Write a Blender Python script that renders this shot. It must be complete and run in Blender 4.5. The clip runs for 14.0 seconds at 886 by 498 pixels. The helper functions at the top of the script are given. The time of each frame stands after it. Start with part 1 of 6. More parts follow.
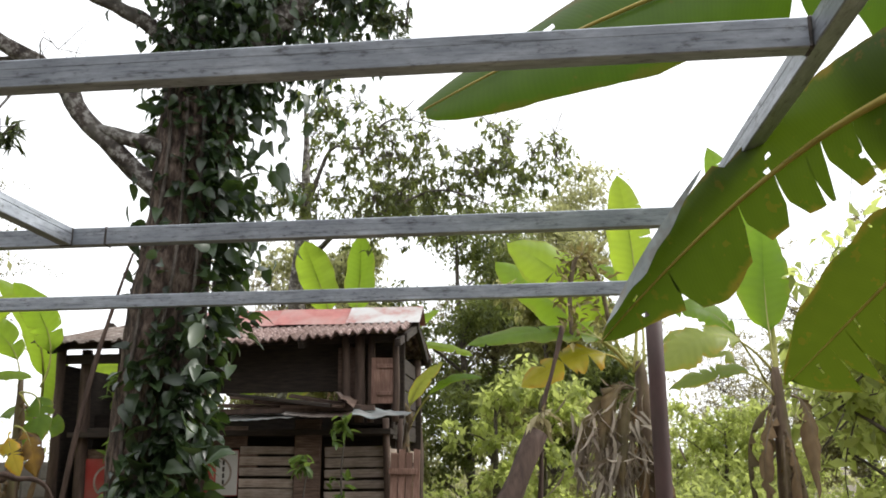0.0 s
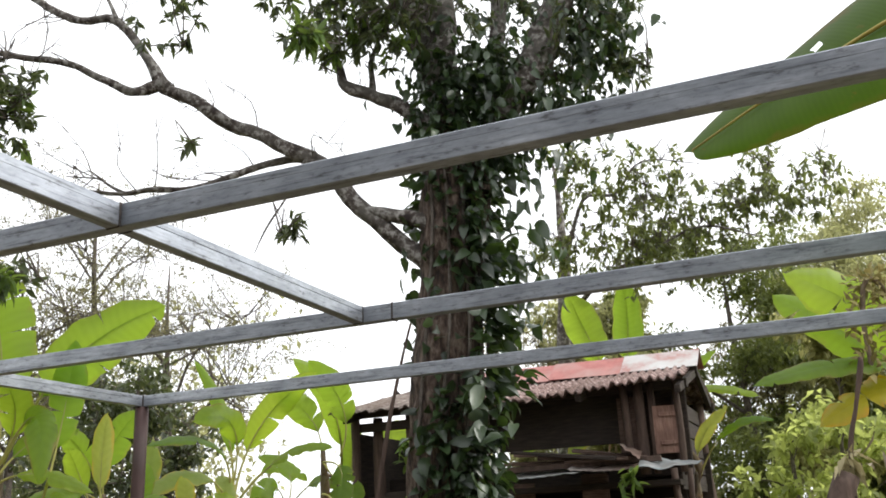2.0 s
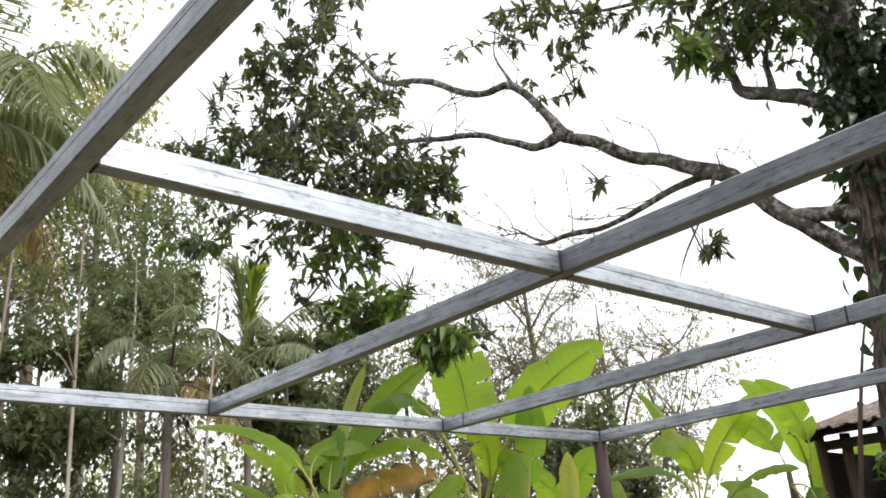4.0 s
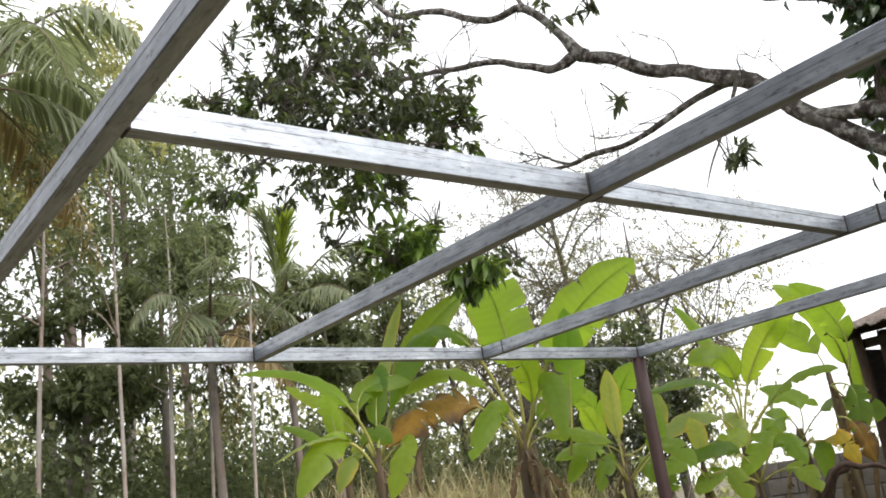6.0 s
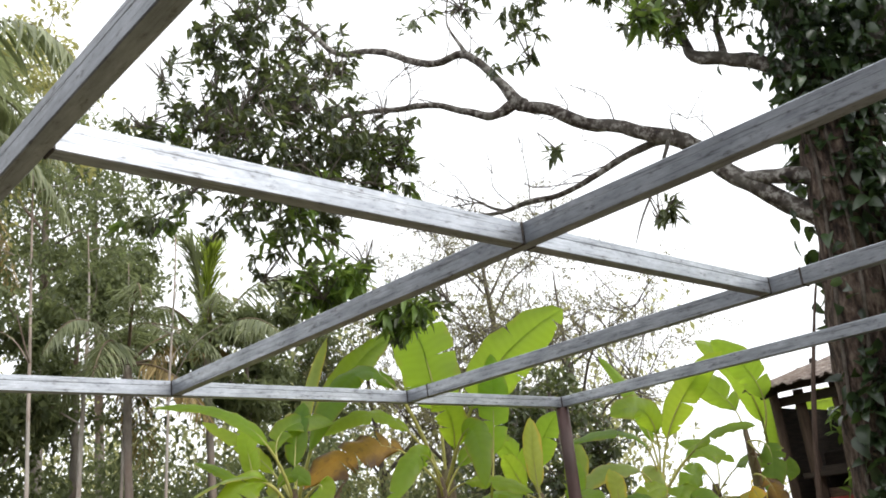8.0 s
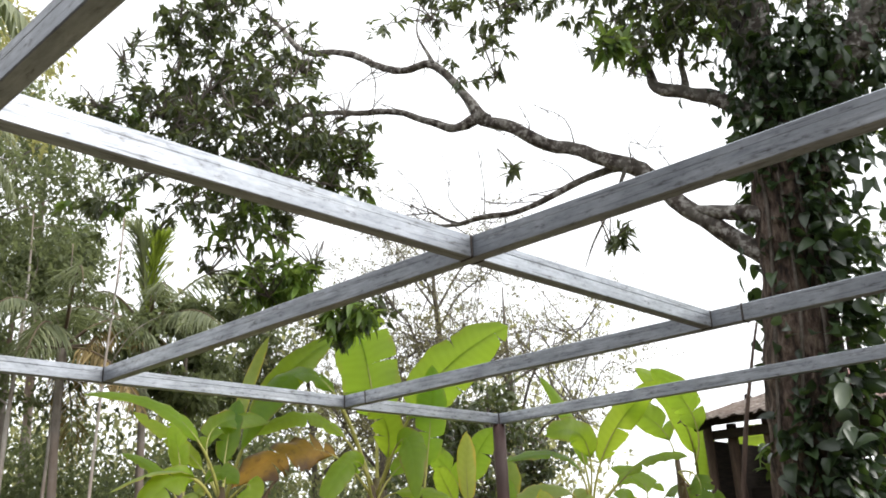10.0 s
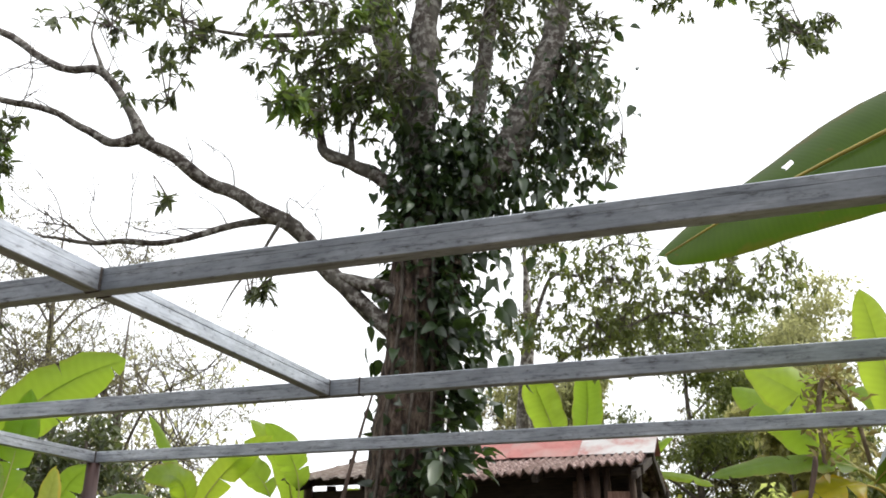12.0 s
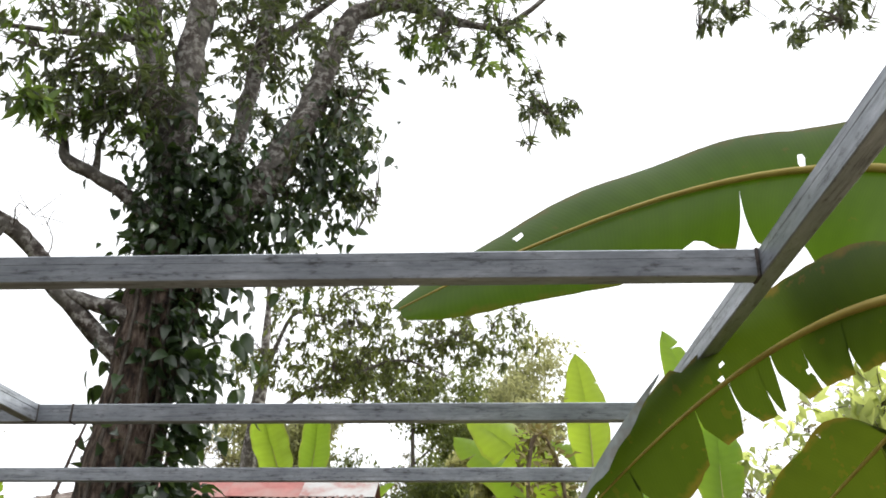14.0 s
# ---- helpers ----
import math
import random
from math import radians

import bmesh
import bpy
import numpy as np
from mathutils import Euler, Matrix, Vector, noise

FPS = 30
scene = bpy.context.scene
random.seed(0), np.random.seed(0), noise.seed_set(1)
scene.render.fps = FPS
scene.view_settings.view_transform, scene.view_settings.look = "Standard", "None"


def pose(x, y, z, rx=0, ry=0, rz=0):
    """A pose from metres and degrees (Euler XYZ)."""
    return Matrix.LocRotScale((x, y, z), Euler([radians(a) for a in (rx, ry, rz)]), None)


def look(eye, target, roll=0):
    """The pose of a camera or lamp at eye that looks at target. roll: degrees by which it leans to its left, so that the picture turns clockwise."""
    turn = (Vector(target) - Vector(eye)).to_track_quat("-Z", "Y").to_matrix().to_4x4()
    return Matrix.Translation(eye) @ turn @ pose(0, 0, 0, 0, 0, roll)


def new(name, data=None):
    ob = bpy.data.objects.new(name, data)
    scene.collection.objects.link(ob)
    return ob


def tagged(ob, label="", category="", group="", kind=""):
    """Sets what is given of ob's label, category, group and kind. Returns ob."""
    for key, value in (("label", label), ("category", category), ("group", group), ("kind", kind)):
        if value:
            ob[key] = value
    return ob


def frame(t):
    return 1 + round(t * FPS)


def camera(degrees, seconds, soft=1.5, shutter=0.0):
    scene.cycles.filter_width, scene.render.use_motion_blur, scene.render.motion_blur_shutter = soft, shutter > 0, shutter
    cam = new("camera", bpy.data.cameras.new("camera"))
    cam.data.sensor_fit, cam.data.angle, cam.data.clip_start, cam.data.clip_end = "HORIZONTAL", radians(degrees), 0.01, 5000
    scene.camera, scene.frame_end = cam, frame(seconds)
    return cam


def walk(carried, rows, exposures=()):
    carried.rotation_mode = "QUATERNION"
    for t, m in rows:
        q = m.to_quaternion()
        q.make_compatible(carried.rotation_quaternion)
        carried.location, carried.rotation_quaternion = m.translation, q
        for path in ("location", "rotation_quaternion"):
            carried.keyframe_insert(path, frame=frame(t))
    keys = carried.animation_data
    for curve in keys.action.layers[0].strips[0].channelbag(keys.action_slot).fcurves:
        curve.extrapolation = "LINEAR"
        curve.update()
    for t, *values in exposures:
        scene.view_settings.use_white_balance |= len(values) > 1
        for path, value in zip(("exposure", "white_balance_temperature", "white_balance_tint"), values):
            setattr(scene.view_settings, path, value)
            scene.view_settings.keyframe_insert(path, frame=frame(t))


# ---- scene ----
cam = camera(52.0, 14.0, 1.8)
PATH = [
    (0, (0.728, 0.095, 1.637), (0.535, 2.029, 2.108), -0.5),
    (0.5, (0.713, 0.095, 1.64), (0.39, 2.005, 2.139), -0.6),
    (1, (0.691, 0.083, 1.641), (0.272, 1.97, 2.156), -1.0),
    (1.5, (0.674, 0.051, 1.641), (0.105, 1.89, 2.181), -1.4),
    (2, (0.666, 0.058, 1.652), (-0.055, 1.827, 2.245), -2.6),
    (2.5, (0.652, 0.055, 1.653), (-0.231, 1.745, 2.256), -2.6),
    (3, (0.642, 0.045, 1.652), (-0.436, 1.601, 2.299), -2.9),
    (3.5, (0.638, 0.022, 1.646), (-0.63, 1.418, 2.313), -3.4),
    (4, (0.634, -0.007, 1.643), (-0.781, 1.219, 2.346), -4.0),
    (4.2, (0.636, -0.031, 1.643), (-0.827, 1.132, 2.354), -6.0),
    (6.3, (0.648, -0.042, 1.643), (-0.848, 1.162, 2.203), -8.2),
    (6.5, (0.641, -0.022, 1.648), (-0.833, 1.2, 2.225), -8.3),
    (7, (0.643, -0.017, 1.654), (-0.733, 1.284, 2.296), -9.3),
    (7.5, (0.641, -0.023, 1.658), (-0.701, 1.303, 2.323), -8.5),
    (7.7, (0.634, -0.025, 1.662), (-0.73, 1.289, 2.304), -7.4),
    (9.8, (0.607, -0.011, 1.654), (-0.733, 1.337, 2.277), -2.9),
    (10, (0.621, 0.001, 1.662), (-0.675, 1.381, 2.306), -2.7),
    (10.5, (0.632, 0.007, 1.676), (-0.501, 1.506, 2.361), -0.5),
    (11, (0.643, 0.003, 1.686), (-0.318, 1.617, 2.373), -0.5),
    (11.5, (0.646, -0.008, 1.695), (-0.16, 1.679, 2.405), 0.2),
    (12, (0.656, -0.024, 1.699), (0.026, 1.73, 2.425), 0.5),
    (12.5, (0.668, -0.031, 1.691), (0.196, 1.782, 2.391), 1.0),
    (13, (0.685, -0.034, 1.688), (0.354, 1.813, 2.381), 0.9),
    (13.5, (0.685, -0.045, 1.694), (0.469, 1.802, 2.43), 1.1),
    (14, (0.691, -0.068, 1.703), (0.601, 1.759, 2.51), 0.5),
]
walk(cam, [(t, look(eye, target, roll)) for t, eye, target, roll in PATH])

# ---- world and light: a bright, closed white sky ----
world = bpy.data.worlds.new("overcast_sky")
scene.world = world
world.use_nodes = True
wn = world.node_tree.nodes
wl = world.node_tree.links
sky = wn.new("ShaderNodeTexSky")
sky.sky_type, sky.sun_disc = "NISHITA", False
sky.sun_elevation, sky.sun_rotation = radians(48), radians(70)
sky.dust_density, sky.air_density = 5.0, 1.0
pale = wn.new("ShaderNodeHueSaturation")
pale.inputs["Saturation"].default_value = 0.2
cloud = wn.new("ShaderNodeMix")
cloud.data_type = "RGBA"
cloud.inputs[0].default_value = 0.8
cloud.inputs[7].default_value = (12.2, 12.4, 12.8, 1)
wl.new(sky.outputs[0], pale.inputs["Color"])
wl.new(pale.outputs[0], cloud.inputs[6])
wl.new(cloud.outputs[2], wn["Background"].inputs[0])
wn["Background"].inputs[1].default_value = 0.115
sun = new("sun", bpy.data.lights.new("sun", "SUN"))
sun.data.energy, sun.data.angle, sun.data.color = 1.6, radians(25), (1.0, 0.96, 0.9)
sun.matrix_world = look((17, 6, 20), (0, 0, 0))
scene.view_settings.exposure = 0.57

# ---- materials ----


def ramp(nt, fac, stops):
    node = nt.nodes.new("ShaderNodeValToRGB")
    el = node.color_ramp.elements
    while len(el) < len(stops):
        el.new(0.5)
    for e, (p, c) in zip(el, stops):
        e.position, e.color = p, (*c, 1)
    nt.links.new(fac, node.inputs[0])
    return node.outputs[0]


def texture(nt, scale, detail=4, rough=0.6, stretch=(1, 1, 1), coord="Object"):
    tc = nt.nodes.new("ShaderNodeTexCoord")
    mp = nt.nodes.new("ShaderNodeMapping")
    mp.inputs["Scale"].default_value = stretch
    no = nt.nodes.new("ShaderNodeTexNoise")
    no.inputs["Scale"].default_value, no.inputs["Detail"].default_value, no.inputs["Roughness"].default_value = scale, detail, rough
    nt.links.new(tc.outputs[coord], mp.inputs[0])
    nt.links.new(mp.outputs[0], no.inputs["Vector"])
    return no.outputs["Fac"]


def mixed(nt, kind, fac, a, b):
    node = nt.nodes.new("ShaderNodeMix")
    node.data_type, node.blend_type = "RGBA", kind
    for sock, v in ((node.inputs[0], fac), (node.inputs[6], a), (node.inputs[7], b)):
        if isinstance(v, (int, float)):
            sock.default_value = v
        elif isinstance(v, tuple):
            sock.default_value = (*v, 1)
        else:
            nt.links.new(v, sock)
    return node.outputs[2]


def surface(name, stops, scale=6, stretch=(1, 1, 1), stains=None, stain_scale=1.5, rough=0.8, metal=0.0, bump=0.3, depth=0.01, spec=0.5, vary=0.0):
    """A two-scale surface: fine grain from stops, larger stains over it, a bump of the grain."""
    mat = bpy.data.materials.new(name)
    mat.use_nodes = True
    nt = mat.node_tree
    bs = nt.nodes["Principled BSDF"]
    grain = texture(nt, scale, 6, 0.65, stretch)
    col = ramp(nt, grain, stops)
    if stains:
        big = texture(nt, stain_scale, 3, 0.6, (1, 1, 1))
        mask = ramp(nt, big, [(0.42, (0, 0, 0)), (0.66, (1, 1, 1))])
        col = mixed(nt, "MIX", mask, col, mixed(nt, "MIX", 0.35, stains, col))
    if vary:
        info = nt.nodes.new("ShaderNodeObjectInfo")
        lift = ramp(nt, info.outputs["Random"], [(0, (1 - vary,) * 3), (1, (1 + vary * 0.6,) * 3)])
        col = mixed(nt, "MULTIPLY", 1.0, col, lift)
    nt.links.new(col, bs.inputs["Base Color"])
    bs.inputs["Roughness"].default_value, bs.inputs["Metallic"].default_value = rough, metal
    bs.inputs["Specular IOR Level"].default_value = spec
    if bump:
        bp = nt.nodes.new("ShaderNodeBump")
        bp.inputs["Strength"].default_value, bp.inputs["Distance"].default_value = bump, depth
        nt.links.new(grain, bp.inputs["Height"])
        nt.links.new(bp.outputs[0], bs.inputs["Normal"])
    return mat


def foliage(name, dark, light, through_col, clear=0.35, rough=0.45, patch=0.7, spec=0.4):
    """Leaf tissue: each leaf its own tint, light shining through it."""
    mat = bpy.data.materials.new(name)
    mat.use_nodes = True
    nt = mat.node_tree
    bs, out = nt.nodes["Principled BSDF"], nt.nodes["Material Output"]
    geo = nt.nodes.new("ShaderNodeNewGeometry")
    leafc = ramp(nt, geo.outputs["Random Per Island"], [(0, dark), (0.7, light), (1, tuple(min(1, c * 1.35) for c in light))])
    big = texture(nt, patch, 2)
    col = mixed(nt, "MULTIPLY", 1.0, leafc, ramp(nt, big, [(0.3, (0.7, 0.72, 0.7)), (0.7, (1.15, 1.1, 1.0))]))
    nt.links.new(col, bs.inputs["Base Color"])
    bs.inputs["Roughness"].default_value, bs.inputs["Specular IOR Level"].default_value = rough, spec
    tr = nt.nodes.new("ShaderNodeBsdfTranslucent")
    nt.links.new(mixed(nt, "MULTIPLY", 1.0, mixed(nt, "MIX", 0.5, (0.9, 0.9, 0.9), ramp(nt, geo.outputs["Random Per Island"], [(0, (0.4, 0.4, 0.4)), (1, (1, 1, 1))])), through_col), tr.inputs[0])
    mx = nt.nodes.new("ShaderNodeMixShader")
    mx.inputs[0].default_value = clear
    nt.links.new(bs.outputs[0], mx.inputs[1])
    nt.links.new(tr.outputs[0], mx.inputs[2])
    nt.links.new(mx.outputs[0], out.inputs[0])
    return mat


def blade_material(name, base, vein, glow, edge, clear=0.5, blotch=0.0, rough=0.42, spots=0.0):
    """Banana leaf: fine ribs running out from the midrib, a yellowed or browned margin, light through it. UV: metres along, -1..1 across."""
    mat = bpy.data.materials.new(name)
    mat.use_nodes = True
    nt = mat.node_tree
    bs, out = nt.nodes["Principled BSDF"], nt.nodes["Material Output"]
    uv = nt.nodes.new("ShaderNodeUVMap")
    sep = nt.nodes.new("ShaderNodeSeparateXYZ")
    nt.links.new(uv.outputs[0], sep.inputs[0])

    def m(op, a, b=None):
        node = nt.nodes.new("ShaderNodeMath")
        node.operation = op
        for k, v in enumerate((a, b)):
            if v is None:
                continue
            if isinstance(v, (int, float)):
                node.inputs[k].default_value = v
            else:
                nt.links.new(v, node.inputs[k])
        return node.outputs[0]

    across = m("ABSOLUTE", sep.outputs[1])
    slant = m("SUBTRACT", sep.outputs[0], m("MULTIPLY", across, 0.05))
    wob = texture(nt, 3.0, 3)
    ribs = m("SINE", m("ADD", m("MULTIPLY", slant, 420.0), m("MULTIPLY", wob, 6.0)))
    broad = m("SINE", m("ADD", m("MULTIPLY", slant, 62.0), m("MULTIPLY", wob, 9.0)))
    fac = m("ADD", m("ADD", m("MULTIPLY", ribs, 0.06), m("MULTIPLY", broad, 0.05)), 0.5)
    col = ramp(nt, fac, [(0.2, base), (0.8, vein)])
    patch = texture(nt, 5.0, 4)
    col = mixed(nt, "MULTIPLY", 1.0, col, ramp(nt, patch, [(0.3, (0.72, 0.76, 0.7)), (0.7, (1.12, 1.08, 1.0))]))
    rim = m("ADD", across, m("MULTIPLY", m("SUBTRACT", texture(nt, 9.0, 4), 0.5), 0.7 + blotch))
    rimc = ramp(nt, rim, [(0.86 - blotch * 0.5, (0, 0, 0)), (1.02, (1, 1, 1))])
    col = mixed(nt, "MIX", rimc, col, edge)
    if spots:
        fleck = ramp(nt, texture(nt, 17.0, 3, 0.6), [(0.7 - 0.1 * spots, (0, 0, 0)), (0.74 - 0.1 * spots, (1, 1, 1))])
        col = mixed(nt, "MIX", fleck, col, (0.16, 0.09, 0.025))
        cast = ramp(nt, texture(nt, 2.4, 4, 0.6), [(0.3, (0.6, 0.66, 0.6)), (0.7, (1.3, 1.15, 0.9))])
        col = mixed(nt, "MULTIPLY", 1.0, col, cast)
    info = nt.nodes.new("ShaderNodeObjectInfo")
    tone = ramp(nt, info.outputs["Random"], [(0, (0.72, 0.8, 0.7)), (0.5, (0.98, 1.0, 0.92)), (1, (1.25, 1.12, 1.0))])
    col = mixed(nt, "MULTIPLY", 1.0, col, tone)
    nt.links.new(col, bs.inputs["Base Color"])
    bs.inputs["Roughness"].default_value = rough
    bs.inputs["Specular IOR Level"].default_value = 0.35
    bp = nt.nodes.new("ShaderNodeBump")
    bp.inputs["Strength"].default_value, bp.inputs["Distance"].default_value = 0.35, 0.004
    nt.links.new(fac, bp.inputs["Height"])
    nt.links.new(bp.outputs[0], bs.inputs["Normal"])
    tr = nt.nodes.new("ShaderNodeBsdfTranslucent")
    nt.links.new(mixed(nt, "MIX", rimc, mixed(nt, "MULTIPLY", 1.0, ramp(nt, fac, [(0.2, (0.78, 0.8, 0.7)), (0.8, (1, 1, 1))]), mixed(nt, "MULTIPLY", 1.0, glow, tone)), mixed(nt, "MIX", 0.5, edge, glow)), tr.inputs[0])
    mx = nt.nodes.new("ShaderNodeMixShader")
    mx.inputs[0].default_value = clear
    nt.links.new(bs.outputs[0], mx.inputs[1])
    nt.links.new(tr.outputs[0], mx.inputs[2])
    nt.links.new(mx.outputs[0], out.inputs[0])
    return mat


def steel():
    mat = surface("galvanised_steel", [(0.3, (0.29, 0.31, 0.345)), (0.52, (0.42, 0.445, 0.485)), (0.75, (0.6, 0.625, 0.665))], 9, (0.6, 3, 3), (0.3, 0.32, 0.35), 2.6, 0.42, 0.86, 0.12, 0.002)
    nt = mat.node_tree
    bs = nt.nodes["Principled BSDF"]
    old = bs.inputs["Base Color"].links[0].from_socket
    scuff = ramp(nt, texture(nt, 3.0, 6, 0.75, (1.2, 24, 30)), [(0.36, (1.12, 1.12, 1.12)), (0.55, (0.96, 0.96, 0.96)), (0.66, (0.36, 0.35, 0.34))])
    spots = ramp(nt, texture(nt, 55, 4, 0.7, (0.35, 1, 1)), [(0.35, (1.12, 1.12, 1.12)), (0.58, (0.95, 0.95, 0.95)), (0.7, (0.45, 0.43, 0.41))])
    nt.links.new(mixed(nt, "MULTIPLY", 1.0, mixed(nt, "MULTIPLY", 0.8, old, scuff), spots), bs.inputs["Base Color"])
    return mat


STEEL = steel()
WELD = surface("weld", [(0.3, (0.03, 0.03, 0.03)), (0.7, (0.12, 0.1, 0.09))], 60, (1, 1, 1), None, 1, 0.7, 0.4, 0.6, 0.004)
PRIMER = surface("red_oxide_primer", [(0.3, (0.055, 0.028, 0.026)), (0.7, (0.1, 0.055, 0.05))], 14, (1, 1, 0.25), (0.05, 0.035, 0.03), 2, 0.6, 0.0, 0.1, 0.002)
BARK = surface("bark", [(0.38, (0.022, 0.014, 0.011)), (0.5, (0.1, 0.066, 0.051)), (0.64, (0.25, 0.19, 0.15))], 10, (2.2, 2.2, 0.7), None, 2.2, 0.9, 0, 1.0, 0.08)
LIMB_BARK = surface("limb_bark", [(0.38, (0.028, 0.021, 0.018)), (0.5, (0.08, 0.062, 0.052)), (0.6, (0.34, 0.325, 0.3))], 15, (1, 1, 1), (0.16, 0.15, 0.13), 4, 0.9, 0, 0.8, 0.015)
TWIG = surface("twig", [(0.3, (0.05, 0.04, 0.032)), (0.7, (0.16, 0.135, 0.115))], 20, (1, 1, 1), None, 1, 0.9, 0, 0.3, 0.005)
PALE_BARK = surface("pale_bark", [(0.25, (0.12, 0.1, 0.085)), (0.6, (0.26, 0.235, 0.21)), (0.85, (0.42, 0.4, 0.37))], 5, (1, 1, 0.5), (0.2, 0.1, 0.06), 0.5, 0.9, 0, 0.6, 0.02)
SILVER_BARK = surface("silver_bark", [(0.25, (0.2, 0.17, 0.145)), (0.6, (0.4, 0.37, 0.34)), (0.85, (0.58, 0.56, 0.53))], 6, (1, 1, 0.4), (0.3, 0.15, 0.1), 0.6, 0.9, 0, 0.5, 0.012)
MANGO = foliage("mango_leaves", (0.026, 0.038, 0.02), (0.075, 0.095, 0.046), (0.19, 0.235, 0.07), 0.38, 0.36, 0.7, 0.65)
FRESH = foliage("young_leaves", (0.05, 0.1, 0.02), (0.12, 0.2, 0.04), (0.3, 0.42, 0.08), 0.42)
VINE = foliage("vine_leaves", (0.01, 0.022, 0.01), (0.034, 0.06, 0.026), (0.13, 0.22, 0.035), 0.2, 0.34, 2.2, 0.6)
BROADVINE = foliage("broad_vine_leaves", (0.02, 0.038, 0.02), (0.06, 0.09, 0.05), (0.14, 0.22, 0.05), 0.2, 0.36, 2.2, 0.6)
WOODS = foliage("far_leaves", (0.11, 0.125, 0.07), (0.27, 0.28, 0.155), (0.6, 0.6, 0.26), 0.56, 0.6)
DEEPWOOD = foliage("woodland_leaves", (0.05, 0.068, 0.036), (0.13, 0.156, 0.084), (0.31, 0.36, 0.15), 0.45, 0.6)
REARLEAF = foliage("fine_mango_leaves", (0.045, 0.06, 0.03), (0.13, 0.16, 0.062), (0.36, 0.42, 0.1), 0.44)
HEDGE = foliage("hedge_leaves", (0.12, 0.16, 0.06), (0.35, 0.4, 0.14), (0.74, 0.82, 0.24), 0.6, 0.5, 0.45)
DRY = foliage("dry_leaves", (0.11, 0.1, 0.055), (0.27, 0.245, 0.13), (0.46, 0.42, 0.2), 0.46, 0.7)
SPRIG = foliage("thin_grey_leaves", (0.07, 0.07, 0.045), (0.19, 0.18, 0.105), (0.34, 0.32, 0.15), 0.4, 0.7)
OLIVE = foliage("olive_leaves", (0.11, 0.125, 0.06), (0.29, 0.29, 0.14), (0.62, 0.6, 0.22), 0.55, 0.55)
SHRED = foliage("dry_shreds", (0.14, 0.11, 0.09), (0.5, 0.44, 0.39), (0.4, 0.32, 0.24), 0.25, 0.8)
STRAW = foliage("straw", (0.3, 0.26, 0.14), (0.52, 0.46, 0.28), (0.5, 0.42, 0.2), 0.3, 0.7)
FROND = foliage("palm_leaflets", (0.11, 0.14, 0.075), (0.27, 0.3, 0.19), (0.4, 0.46, 0.2), 0.36, 0.36)
SPEARLEAF = foliage("young_palm_leaflets", (0.12, 0.17, 0.02), (0.26, 0.33, 0.05), (0.45, 0.58, 0.08), 0.45, 0.45)
FROND_DRY = foliage("dry_palm_leaflets", (0.17, 0.13, 0.06), (0.4, 0.31, 0.15), (0.48, 0.36, 0.14), 0.35, 0.6)
BUDLEAF = foliage("dried_buds", (0.16, 0.14, 0.05), (0.4, 0.34, 0.16), (0.35, 0.3, 0.1), 0.25, 0.8)
BLADES = [
    blade_material("banana_blade", (0.12, 0.21, 0.022), (0.19, 0.29, 0.04), (0.62, 0.88, 0.08), (0.3, 0.34, 0.05), 0.62),
    blade_material("banana_blade_deep", (0.06, 0.13, 0.02), (0.11, 0.19, 0.03), (0.54, 0.78, 0.06), (0.25, 0.2, 0.05), 0.58),
    blade_material("banana_blade_pale", (0.2, 0.27, 0.07), (0.3, 0.36, 0.13), (0.7, 0.8, 0.14), (0.55, 0.4, 0.06), 0.5, 0.25),
    blade_material("banana_blade_yellowed", (0.46, 0.36, 0.03), (0.58, 0.46, 0.05), (0.95, 0.72, 0.04), (0.62, 0.3, 0.02), 0.5, 0.6),
    blade_material("banana_blade_dead", (0.13, 0.09, 0.068), (0.3, 0.235, 0.19), (0.24, 0.16, 0.1), (0.16, 0.11, 0.08), 0.25, 0.3, 0.8, 0.4),
    blade_material("banana_blade_under", (0.048, 0.095, 0.012), (0.075, 0.13, 0.018), (0.17, 0.3, 0.012), (0.13, 0.1, 0.02), 0.42, 0.0, 0.45, 0.3),
    blade_material("banana_blade_worn", (0.036, 0.075, 0.01), (0.056, 0.095, 0.015), (0.085, 0.13, 0.008), (0.2, 0.13, 0.02), 0.42, 0.0, 0.45, 0.8),
    blade_material("banana_blade_browned", (0.28, 0.14, 0.02), (0.46, 0.27, 0.05), (0.6, 0.3, 0.02), (0.07, 0.035, 0.02), 0.36, 1.1, 0.5, 0.9),
]
# folded leaf margin: the sky's sheen on it is painted in pale blue-grey
SHEEN = surface("sheen_leaf_margin", [(0.3, (0.2, 0.24, 0.24)), (0.7, (0.4, 0.44, 0.45))], 12, (1, 1, 1), (0.2, 0.15, 0.08), 9, 0.4, 0, 0.3, 0.003)
MIDRIB = surface("banana_midrib", [(0.3, (0.3, 0.3, 0.07)), (0.7, (0.46, 0.42, 0.13))], 8, (1, 1, 1), None, 1, 0.45, 0, 0.1, 0.003)
MIDRIB_OLD = surface("banana_midrib_brown", [(0.3, (0.34, 0.25, 0.04)), (0.7, (0.46, 0.37, 0.07))], 8, (1, 1, 1), None, 1, 0.5, 0, 0.1, 0.003)
MIDRIB_DEAD = surface("banana_midrib_dead", [(0.3, (0.1, 0.07, 0.045)), (0.7, (0.24, 0.18, 0.12))], 8, (1, 1, 1), None, 1, 0.8, 0, 0.2, 0.005)
